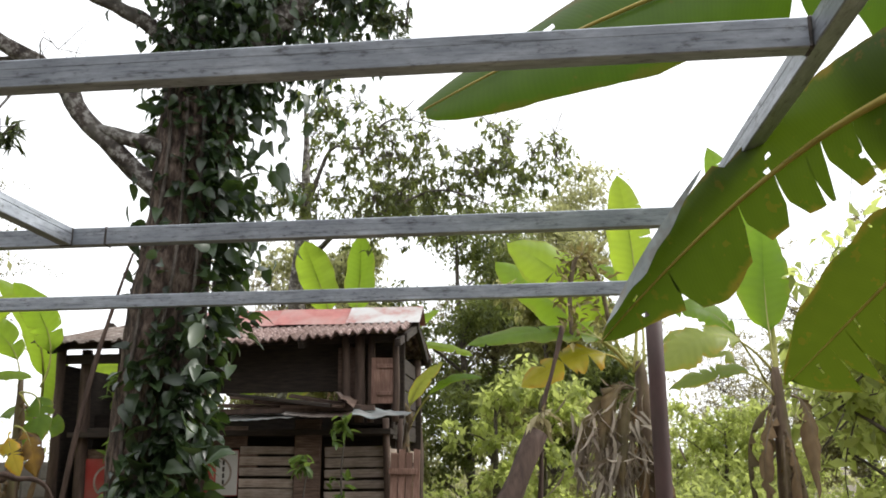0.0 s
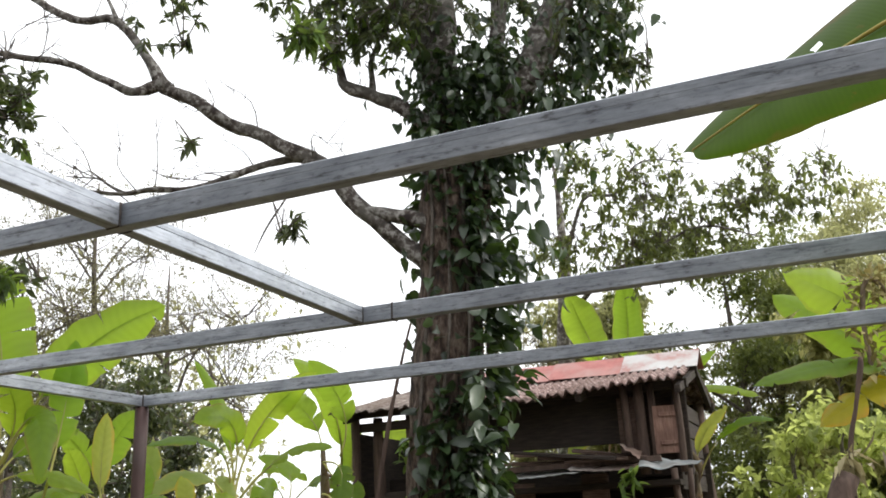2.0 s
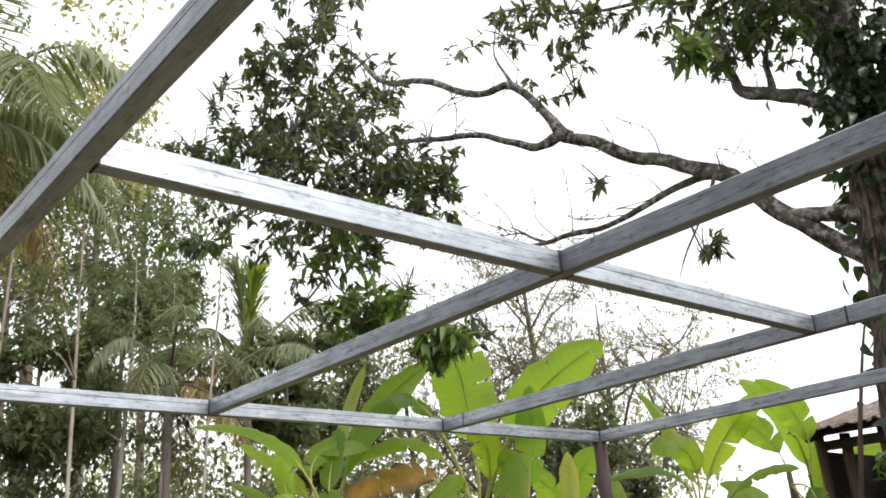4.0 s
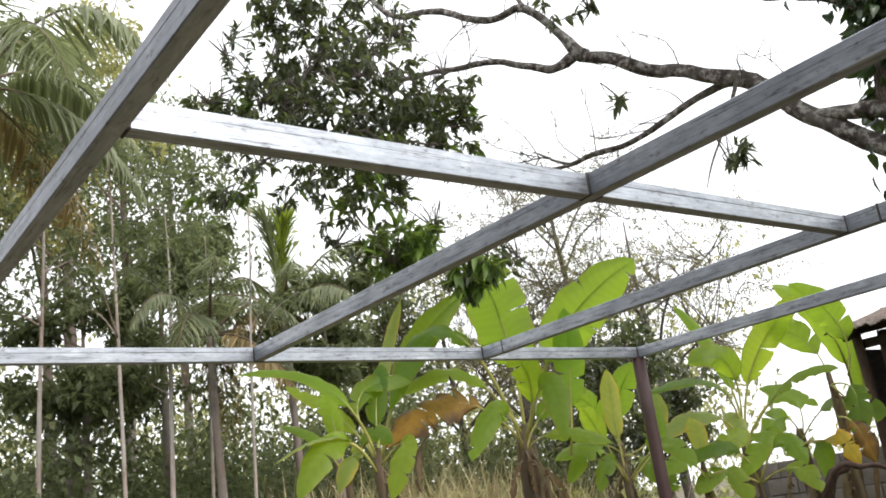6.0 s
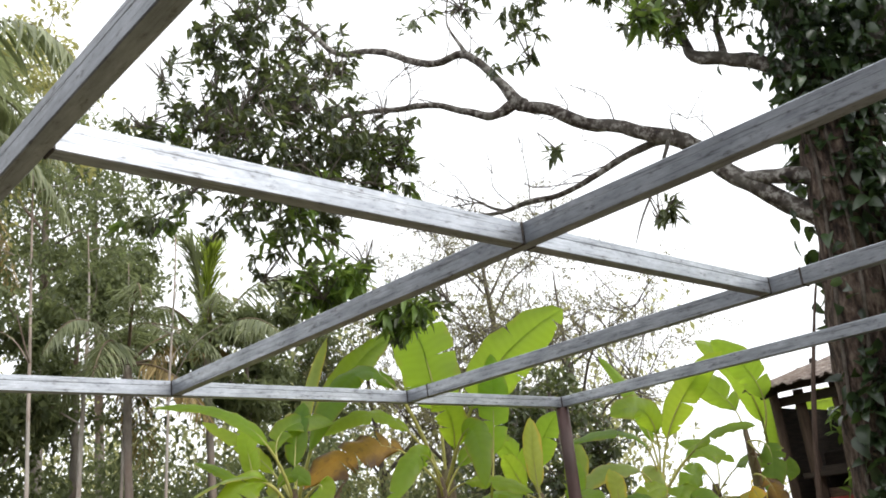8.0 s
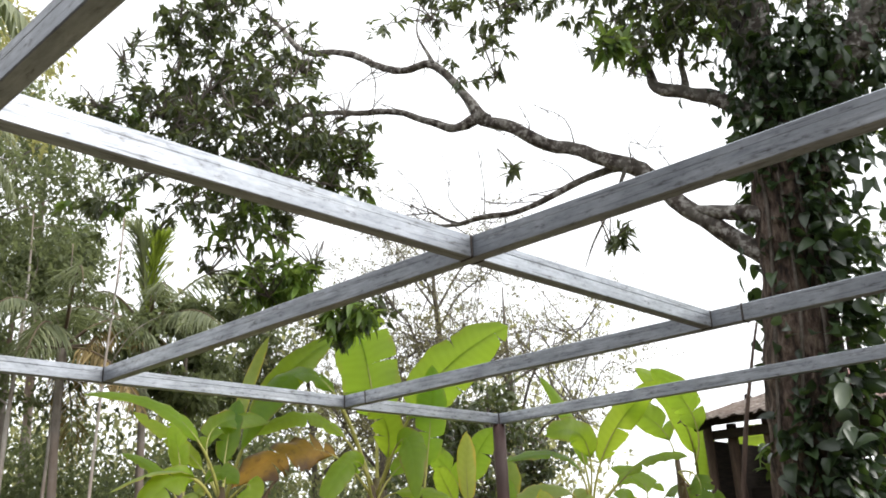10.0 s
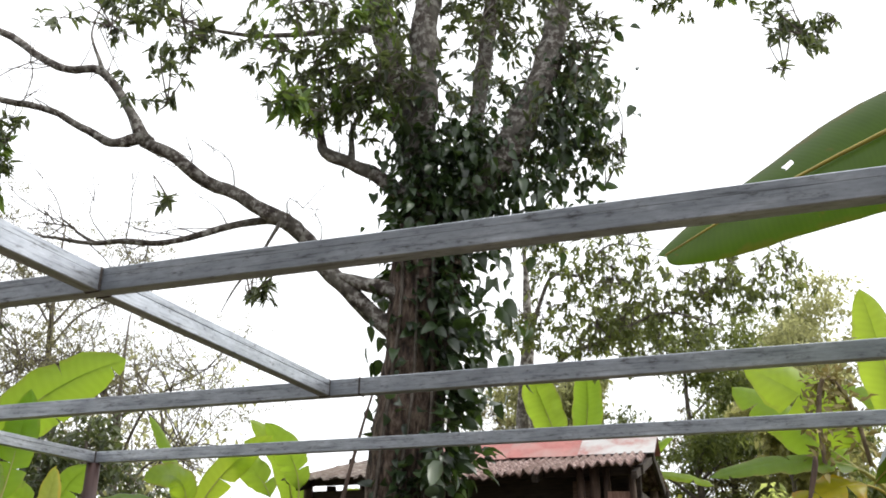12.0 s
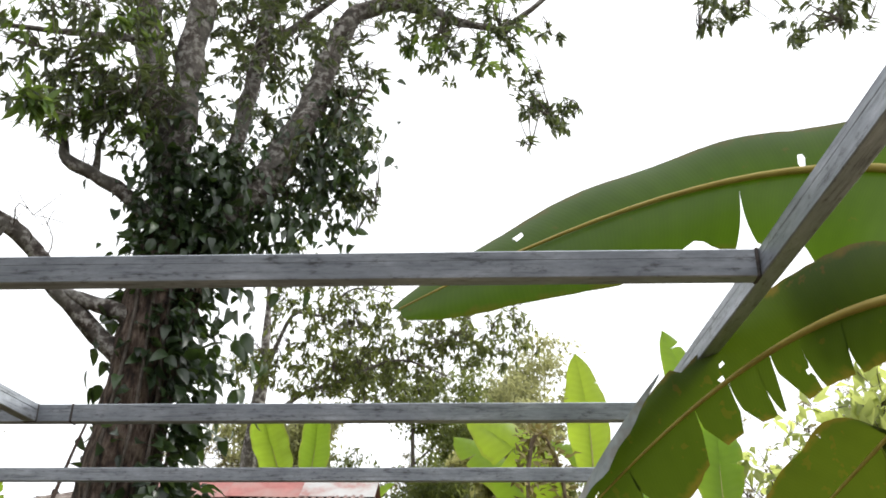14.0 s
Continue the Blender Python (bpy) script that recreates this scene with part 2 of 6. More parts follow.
PSEUDO = surface("banana_stem_sheaths", [(0.25, (0.06, 0.035, 0.025)), (0.5, (0.17, 0.115, 0.075)), (0.8, (0.2, 0.2, 0.08))], 7, (2, 2, 0.3), (0.05, 0.035, 0.025), 2.2, 0.7, 0, 0.6, 0.02)
PLANK = surface("weathered_plank", [(0.25, (0.06, 0.036, 0.028)), (0.5, (0.165, 0.108, 0.085)), (0.8, (0.33, 0.235, 0.19))], 7, (1, 1, 12), (0.07, 0.05, 0.04), 2, 0.85, 0, 0.4, 0.006, 0.3, 0.35)
SLAT = surface("grey_slat", [(0.25, (0.2, 0.145, 0.115)), (0.5, (0.44, 0.355, 0.3)), (0.8, (0.62, 0.54, 0.47))], 7, (1, 10, 12), (0.12, 0.09, 0.07), 3, 0.85, 0, 0.4, 0.006, 0.3, 0.3)
REDWOOD = surface("red_brown_boards", [(0.25, (0.13, 0.068, 0.052)), (0.5, (0.31, 0.18, 0.14)), (0.8, (0.46, 0.31, 0.25))], 7, (10, 10, 1), (0.14, 0.08, 0.06), 3, 0.8, 0, 0.4, 0.005, 0.3, 0.25)
POLE = surface("rough_pole", [(0.25, (0.035, 0.022, 0.018)), (0.6, (0.11, 0.072, 0.055)), (0.85, (0.24, 0.175, 0.14))], 10, (2, 2, 0.3), None, 1, 0.9, 0, 0.6, 0.01)
# dark timber; on the shed's inner boards this near-black stands in for shade
DARK = surface("dark_and_shaded_boards", [(0.3, (0.02, 0.015, 0.013)), (0.7, (0.06, 0.043, 0.034))], 6, (1, 1, 8), None, 1, 0.9, 0, 0.3, 0.006)
ROOFING = surface("old_roof_sheet", [(0.36, (0.06, 0.038, 0.034)), (0.5, (0.22, 0.145, 0.13)), (0.66, (0.52, 0.42, 0.4))], 16, (1, 1, 1), (0.12, 0.085, 0.07), 2.2, 0.9, 0, 0.5, 0.006, 0.2)
ROOF_GREY = surface("grey_roof_sheet", [(0.36, (0.09, 0.07, 0.062)), (0.5, (0.2, 0.165, 0.145)), (0.66, (0.36, 0.32, 0.29))], 14, (1, 1, 1), (0.16, 0.12, 0.1), 2.2, 0.9, 0, 0.5, 0.006, 0.2)
RIDGE_RED = surface("faded_red_sheet", [(0.3, (0.36, 0.11, 0.1)), (0.7, (0.5, 0.2, 0.18))], 7, (1, 1, 1), (0.42, 0.3, 0.27), 2.4, 0.6, 0, 0.15, 0.004)
WHITE_RED = surface("worn_pink_sheet", [(0.36, (0.42, 0.2, 0.18)), (0.56, (0.5, 0.48, 0.47))], 4, (1, 1, 1), (0.62, 0.62, 0.62), 2.5, 0.55, 0.1, 0.1, 0.004)
RUST = surface("rusted_sheet", [(0.3, (0.07, 0.042, 0.032)), (0.6, (0.17, 0.11, 0.085)), (0.85, (0.34, 0.3, 0.28))], 8, (1, 1, 1), (0.3, 0.3, 0.29), 2, 0.75, 0.1, 0.3, 0.004)
PALE_SHEET = surface("pale_zinc_sheet", [(0.3, (0.24, 0.27, 0.28)), (0.7, (0.46, 0.5, 0.51))], 6, (1, 1, 1), (0.2, 0.15, 0.12), 3, 0.45, 0.4, 0.2, 0.004)
RED_PAINT = surface("red_sign_paint", [(0.3, (0.36, 0.035, 0.03)), (0.7, (0.48, 0.06, 0.05))], 6, (1, 1, 1), (0.3, 0.12, 0.09), 3, 0.6, 0, 0.05, 0.002)
WHITE_PAINT = surface("white_sign_paint", [(0.3, (0.5, 0.48, 0.45)), (0.7, (0.66, 0.64, 0.61))], 6, (1, 1, 1), (0.4, 0.36, 0.32), 3, 0.6, 0, 0.05, 0.002)
DARK_PLASTER = surface("weathered_plaster", [(0.3, (0.1, 0.095, 0.09)), (0.7, (0.17, 0.165, 0.155))], 5, (1, 1, 1), (0.09, 0.08, 0.07), 0.8, 0.9, 0, 0.1, 0.004)
BLOCKER_BOARDS = surface("grey_blocker_boards", [(0.3, (0.08, 0.08, 0.082)), (0.7, (0.14, 0.14, 0.142))], 5, (1, 1, 8), (0.07, 0.07, 0.07), 0.8, 0.9, 0, 0.2, 0.004)
BLOCK = surface("grey_block", [(0.3, (0.16, 0.14, 0.125)), (0.7, (0.34, 0.31, 0.29))], 8, (1, 1, 1), (0.12, 0.1, 0.085), 1.8, 0.95, 0, 0.4, 0.006)
SOIL = surface("soil_and_litter", [(0.25, (0.055, 0.04, 0.028)), (0.5, (0.13, 0.1, 0.07)), (0.8, (0.13, 0.125, 0.065))], 1.4, (1, 1, 1), (0.09, 0.09, 0.035), 0.25, 0.95, 0, 0.6, 0.03)
WIRE = surface("fence_wire", [(0.3, (0.3, 0.3, 0.3)), (0.7, (0.5, 0.5, 0.5))], 20, (1, 1, 1), None, 1, 0.5, 0.5, 0)

# ---- shape helpers ----
RND = random.Random(7)


def link(name, bm, mat, parent=None, label="", smooth=False):
    me = bpy.data.meshes.new(name)
    bm.to_mesh(me)
    bm.free()
    if smooth:
        me.shade_smooth()
    me.materials.append(mat)
    ob = new(name, me)
    if parent is not None:
        ob.parent = parent
    if label:
        ob["label"] = label
    return ob


part = link


def thing(name, label, category, at=(0, 0, 0), group="", kind=""):
    e = new(name)
    e.location = at
    return tagged(e, label, category, group, kind)


def box(bm, size, m=Matrix(), bevel=0.0):
    g = bmesh.ops.create_cube(bm, size=1.0, matrix=m @ Matrix.Diagonal((*size, 1)))
    if bevel:
        edges = {e for v in g["verts"] for e in v.link_edges}
        bmesh.ops.bevel(bm, geom=list(edges), offset=bevel, segments=1, affect="EDGES")
    return g


def smooth_line(points, steps):
    """Catmull-Rom through the points (tuples of any length)."""
    p = np.array(points, float)
    p = np.vstack([2 * p[0] - p[1], p, 2 * p[-1] - p[-2]])
    out = []
    for i in range(1, len(p) - 2):
        for k in range(steps):
            t = k / steps
            out.append(0.5 * (2 * p[i] + (p[i + 1] - p[i - 1]) * t + (2 * p[i - 1] - 5 * p[i] + 4 * p[i + 1] - p[i + 2]) * t * t
                              + (3 * p[i] - p[i - 1] - 3 * p[i + 1] + p[i + 2]) * t ** 3))
    out.append(p[-2])
    return np.array(out)


def tube(bm, line, sides=8, lumps=0.0, seed=0.0, squash=1.0):
    """A round, tapering tube along rows of x, y, z, radius."""
    line = np.array(line, float)
    ref = Vector((0.3, -0.8, 0.5)).normalized()
    rings = []
    for i, (x, y, z, r) in enumerate(line):
        a, b = line[max(i - 1, 0), :3], line[min(i + 1, len(line) - 1), :3]
        tan = Vector(b - a).normalized()
        u = (ref - tan * ref.dot(tan)).normalized()
        v = tan.cross(u)
        ref = u
        ring = []
        for k in range(sides):
            ang = 2 * math.pi * k / sides
            d = u * math.cos(ang) + v * math.sin(ang) * squash
            rr = r
            if lumps:
                rr *= 1 + lumps * noise.noise(Vector((x, y, z)) * 3.1 + d * 1.7 + Vector((seed, 0, 0))) + 0.5 * lumps * noise.noise(Vector((x, y, z * 0.6)) * 9 + d * 4)
            ring.append(bm.verts.new(Vector((x, y, z)) + d * rr))
        rings.append(ring)
    for a, b in zip(rings, rings[1:]):
        for k in range(sides):
            bm.faces.new((a[k], a[(k + 1) % sides], b[(k + 1) % sides], b[k]))
    bm.faces.new(rings[0][::-1])
    bm.faces.new(rings[-1])


MANGO_SHAPE = ([0, 0.3, 0.7, 1], [0.04, 0.5, 0.36, 0])
HEART_SHAPE = ([0, 0.12, 0.4, 0.75, 1], [0.15, 0.42, 0.5, 0.3, 0])
SMALL_SHAPE = ([0, 0.5, 1], [0.02, 0.5, 0])


def leaves(name, mat, places, ways, lengths, wide, shape, parent=None, label="", droop=0.25, seed=1, flat=0.0, tumble=0.45):
    """Many single leaves in one mesh: a folded blade at each place, pointing along each way."""
    rg = np.random.default_rng(seed)
    P, D, L = np.asarray(places, float), np.asarray(ways, float), np.asarray(lengths, float)
    n = len(P)
    D = D / np.linalg.norm(D, axis=1, keepdims=True)
    up = np.tile((0.0, 0.0, 1.0), (n, 1)) + rg.normal(0, tumble * (1 - flat), (n, 3))
    S = np.cross(D, up)
    S /= np.linalg.norm(S, axis=1, keepdims=True) + 1e-9
    N = np.cross(S, D)
    s, h = (np.array(a) for a in shape)
    k = len(s)
    verts = np.zeros((n, k, 3, 3))
    bend = droop * (0.5 + rg.random(n))
    fold = 0.25 + 0.3 * rg.random(n)
    for i in range(k):
        mid = P + D * (L * s[i])[:, None] - N * (L * bend * s[i] ** 2)[:, None]
        side = S * (L * wide * h[i])[:, None]
        lift = N * (L * wide * h[i] * fold)[:, None]
        verts[:, i, 0], verts[:, i, 1], verts[:, i, 2] = mid - side + lift, mid, mid + side + lift
    quads = []
    for i in range(k - 1):
        for c in (0, 1):
            quads.append((i * 3 + c, i * 3 + c + 1, i * 3 + 3 + c + 1, i * 3 + 3 + c))
    q = np.array(quads)[None] + (np.arange(n) * k * 3)[:, None, None]
    me = bpy.data.meshes.new(name)
    v = verts.reshape(-1, 3)
    f = q.reshape(-1, 4)
    me.vertices.add(len(v))
    me.vertices.foreach_set("co", v.ravel())
    me.loops.add(f.size)
    me.loops.foreach_set("vertex_index", f.ravel().astype(np.int32))
    me.polygons.add(len(f))
    me.polygons.foreach_set("loop_start", np.arange(0, f.size, 4, dtype=np.int32))
    me.update(calc_edges=True)
    me.materials.append(mat)
    ob = new(name, me)
    if parent is not None:
        ob.parent = parent
    if label:
        ob["label"] = label
    return ob


def rosettes(blobs, seed, per=12, size=0.2, hang=0.55):
    """Places, ways and lengths of whorls of leaves at the twig ends of crown clumps, and the twigs' own places."""
    rg = np.random.default_rng(seed)
    P, D, L, ends = [], [], [], []
    for cx, cy, cz, rx, ry, rz, count in blobs:
        for _ in range(int(count)):
            d = rg.normal(0, 1, 3)
            d /= np.linalg.norm(d)
            r = rg.random() ** 0.38
            c = np.array((cx, cy, cz)) + d * r * np.array((rx, ry, rz))
            way = d * 0.7 + rg.normal(0, 0.4, 3) + np.array((0, 0, 0.1))
            way /= np.linalg.norm(way)
            ends.append((c, way))
            for k in range(int(per * (0.7 + 0.6 * rg.random()))):
                out = rg.normal(0, 1, 3)
                out -= way * out.dot(way)
                out /= np.linalg.norm(out)
                P.append(c - way * rg.random() * 0.14)
                D.append(out * 0.9 + way * (0.2 + 0.5 * rg.random()) + np.array((0, 0, -hang * rg.random() * 1.5)))
                L.append(size * (0.65 + 0.6 * rg.random()))
    return P, D, L, ends


def cloud_of_leaves(blobs, seed, size, hollow=0.45):
    rg = np.random.default_rng(seed)
    P, D, L = [], [], []
    for cx, cy, cz, rx, ry, rz, count in blobs:
        clumps = max(3, int(count / 26))
        for _ in range(clumps):
            d = rg.normal(0, 1, 3)
            d /= np.linalg.norm(d)
            c = np.array((cx, cy, cz)) + d * (rg.random() ** hollow) * np.array((rx, ry, rz))
            n = int(count / clumps)
            spread = 0.11 * (rx + rz) * (0.5 + 0.9 * rg.random())
            P += list(c + rg.normal(0, 1, (n, 3)) * spread * np.array((1, 1, 0.7)))
            D += list(rg.normal(0, 1, (n, 3)) + np.array((0, 0, -0.5)))
            L += list(size * (0.6 + 0.8 * rg.random(n)))
    return P, D, L


# ---- ground: one sheet, rising gently to the west ----


def rise(x, y):
    bank = 1.1 / (1 + math.exp((x + 8.5) * 0.9))
    return bank + 0.08 * noise.noise(Vector((x * 0.35, y * 0.35, 0.0))) + 0.03 * noise.noise(Vector((x * 1.4, y * 1.4, 3.0)))


def ground():
    bm = bmesh.new()
    axis = [-900, -300, -120, -60, -40] + [-30 + 1.0 * i for i in range(61)] + [40, 60, 120, 300, 900]
    grid = [[bm.verts.new((x, y, rise(x, y) if abs(x) < 45 and abs(y) < 45 else 1.1 if x < -8 else 0.0)) for x in axis] for y in axis]
    for a, b in zip(grid, grid[1:]):
        for i in range(len(axis) - 1):
            bm.faces.new((a[i], a[i + 1], b[i + 1], b[i]))
    tagged(link("ground", bm, SOIL, None, "", True), "bare brown soil with leaf litter and low weeds", "ground", "", "structure")


ground()


# unseen wall added behind the camera to darken the beams' south sides
def blocker_wall():
    bm = bmesh.new()
    box(bm, (16, 0.2, 6.0), pose(0, -1.9, 3.0), 0.01)
    tagged(link("wall_blocker", bm, BLOCKER_BOARDS), "plain grey unseen wall added to block light from behind the camera", "wall", "", "structure")


blocker_wall()

# ---- the steel frame ----
TOP = 2.6
BEAM_H, BEAM_W = 0.075, 0.05


def x_east(y):
    return 1.38 + (5.1 - y) * 0.0087



X_W, X_C = -3.695, -1.215
Y_F, Y_1, Y_2, Y_3, Y_4 = 5.1, 3.645, 2.09, 0.57, -0.95


def beam(parent, a, b, name="beam", gap=0.0008):
    """Two galvanised channels laid lip to lip: a box with an open seam along each side; its own x axis runs along it."""
    a, b = Vector(a), Vector(b)
    way = b - a
    hw, hh = BEAM_W / 2, BEAM_H / 2
    seam = hh * 0.3
    prof = [(hw - 0.003, -hh), (hw, -hh + 0.003), (hw, seam - 0.0014), (hw - gap, seam - 0.0008), (hw - gap, seam + 0.0008), (hw, seam + 0.0014), (hw, hh - 0.003), (hw - 0.003, hh)]
    prof += [(-y, z) for y, z in prof[::-1]]
    bm = bmesh.new()
    n = max(2, int(way.length / 0.25))
    rings = []
    for k in range(n + 1):
        x = way.length * (k / n - 0.5)
        wob = 0.0012 * noise.noise(Vector((a.x * 3 + x * 2.3, a.y * 2, b.x)))
        rings.append([bm.verts.new((x, y + wob, z + wob)) for y, z in prof])
    for r0, r1 in zip(rings, rings[1:]):
        for k in range(len(prof)):
            bm.faces.new((r0[k], r0[(k + 1) % len(prof)], r1[(k + 1) % len(prof)], r1[k]))
    bm.faces.new(rings[0])
    bm.faces.new(rings[-1][::-1])
    bmesh.ops.recalc_face_normals(bm, faces=bm.faces)
    ob = part(name, bm, STEEL, parent)
    ob.matrix_basis = Matrix.Translation((a + b) / 2) @ Matrix.Rotation(math.atan2(way.y, way.x), 4, "Z")
    return ob


def weld(parent, x, y, along):
    bm = bmesh.new()
    sx, sy = (0.012, BEAM_W + 0.006) if along == "x" else (BEAM_W + 0.006, 0.012)
    box(bm, (sx, sy, BEAM_H + 0.006), pose(x, y, TOP), 0.004)
    for v in bm.verts:
        v.co += Vector((RND.uniform(-1, 1), RND.uniform(-1, 1), RND.uniform(-1, 1))) * 0.0015
    part("weld", bm, WELD, parent, "blackened weld bead")


def steel_frame():
    f = thing("steel_frame", "grey galvanised steel roof frame on dark red posts, no roofing", "pergola")
    half = BEAM_W / 2
    beam(f, (X_W, Y_4 - 0.3, TOP), (X_W, Y_F + half, TOP), gap=0.005)
    beam(f, (x_east(Y_4 - 0.3), Y_4 - 0.3, TOP), (x_east(Y_F), Y_F + half, TOP))
    for y in (Y_F, Y_1, Y_2, Y_3, Y_4):
        beam(f, (X_W + half, y, TOP), (x_east(y) - half, y, TOP), "rafter")
        weld(f, X_W + half + 0.002, y, "x")
        weld(f, x_east(y) - half - 0.002, y, "x")
    for a, b in ((Y_2, Y_1), (Y_3, Y_2)):
        beam(f, (X_C, a + half, TOP), (X_C, b - half, TOP), "cross_beam", 0.005 if a == Y_2 else 0.0008)
        for y in (a + half + 0.002, b - half - 0.002):
            weld(f, X_C, y, "y")
    weld(f, X_C + 0.17, Y_1, "x")
    weld(f, X_W + 0.22, Y_1, "x")
    for x, y in ((X_W, Y_F), (x_east(Y_F), Y_F), (X_W, Y_4), (x_east(Y_4), Y_4)):
        bm = bmesh.new()
        z = rise(x, y) - 0.1
        tube(bm, [(x, y, z + k * (TOP - BEAM_H / 2 - z) / 6, 0.046) for k in range(7)], 14)
        part("post", bm, PRIMER, f, "dark red-brown painted steel post", True)


steel_frame()

# ---- the big tree ----


def limb(parent, rows, name="limb", steps=5, sides=10, lumps=0.35, mat=None):
    bm = bmesh.new()
    line = smooth_line(rows, steps)
    for q in line[1:-1]:
        q[:3] += np.array(noise.noise_vector(Vector(q[:3]) * 3.3)) * min(0.035, q[3] * 0.7)
    tube(bm, line, sides, lumps)
    return part(name, bm, mat or LIMB_BARK, parent, "", True)


def twigs(bm, ends, anchors, rg, reach=2.2, r0=0.012):
    """Thin crooked twigs from the leaf whorls back towards the nearest wood."""
    A = np.array([a[:3] for a in anchors])
    for c, way in ends:
        gap = A - c
        dist = np.linalg.norm(gap, axis=1)
        j = int(dist.argmin())
        if dist[j] > reach:
            continue
        a = A[j]
        mid = (a + c) / 2 + rg.normal(0, 0.08, 3) + np.array((0, 0, 0.08))
        tube(bm, smooth_line([(*a, r0), (*mid, r0 * 0.7), (*(c - way * 0.05), r0 * 0.35), (*(c + way * 0.02), r0 * 0.25)], 2), 4)


CROWN = [
    (-1.58, 7.19, 6.32, 0.93, 0.84, 0.93, 60),
    (-0.79, 7.19, 5.7, 0.57, 0.51, 0.57, 34),
    (-0.65, 7.32, 6.77, 0.39, 0.48, 0.67, 24),
    (-1.57, 7.19, 7.37, 1.23, 0.79, 0.53, 60),
    (-2.79, 6.23, 6.55, 0.8, 0.55, 0.43, 44),
    (-2.54, 6.37, 5.88, 0.51, 0.37, 0.31, 26),
    (-2.71, 5.59, 5.49, 0.19, 0.17, 0.19, 3),
    (0.67, 7.14, 7.07, 0.72, 0.52, 0.44, 26),
    (1.22, 6.92, 6.1, 0.28, 0.29, 0.36, 10),
    (0.17, 7.22, 7.49, 0.35, 0.26, 0.23, 10),
    (-0.81, 7.29, 8.59, 1.89, 1.16, 0.69, 70),
    (-2.63, 6.66, 8.14, 1.83, 1.13, 0.67, 70),
    (2.84, 6.61, 6.99, 0.24, 0.21, 0.22, 8),
    (3.62, 6.31, 6.63, 0.42, 0.29, 0.21, 12),
]
LIMB_CLUMPS = [
    (-3.69, 5.19, 6.23, 0.56, 0.39, 0.3, 34),
    (-5.79, 3.97, 6.06, 0.71, 0.54, 0.49, 44),
    (-5.49, 4.07, 5.05, 0.81, 0.66, 0.65, 70),
    (-4.86, 4.58, 4.99, 0.34, 0.31, 0.34, 18),
    (-4.11, 4.53, 5.89, 0.22, 0.23, 0.29, 3),
    (-3.73, 5.16, 5.61, 0.27, 0.23, 0.24, 8),
    (-2.91, 5.76, 3.97, 0.24, 0.2, 0.2, 6),
    (-3.48, 5.24, 4.55, 0.14, 0.09, 0.06, 2),
    (-2.38, 6.28, 6.08, 0.51, 0.37, 0.31, 26),
]
WEST_CLUMPS = [
    (-5.71, 3.97, 5.11, 1.18, 0.78, 0.56, 68),
    (-6.1, 3.89, 6.22, 0.56, 0.48, 0.5, 44),
    (-5.43, 4.55, 6.19, 0.44, 0.32, 0.27, 14),
    (-5.41, 4.06, 4.41, 0.68, 0.5, 0.44, 32),
    (-6.44, 3.25, 4.71, 0.39, 0.32, 0.31, 11),
    (-5.04, 4.07, 3.78, 0.5, 0.33, 0.23, 18),
    (-4.44, 4.35, 3.42, 0.3, 0.22, 0.19, 12),
    (-4.83, 4.66, 4.78, 0.29, 0.31, 0.39, 16),
    (-6.4, 3.34, 5.48, 0.38, 0.27, 0.22, 14),
    (-5.34, 3.95, 6.65, 0.42, 0.4, 0.4, 26),
    (-5.7, 3.69, 6.38, 0.38, 0.35, 0.35, 20),
    (-5.42, 3.89, 7.18, 0.5, 0.5, 0.45, 26),
    (-6.09, 3.51, 5.62, 0.4, 0.35, 0.33, 26),
    (-5.72, 3.94, 5.33, 0.42, 0.36, 0.34, 28),
    (-5.3, 4.32, 5.23, 0.42, 0.36, 0.33, 28),
    (-5.06, 4.54, 5.02, 0.35, 0.3, 0.28, 20),
    (-6.43, 3.24, 5.41, 0.3, 0.28, 0.25, 12),
    (-5.47, 4.15, 5.77, 0.38, 0.34, 0.34, 22),
]


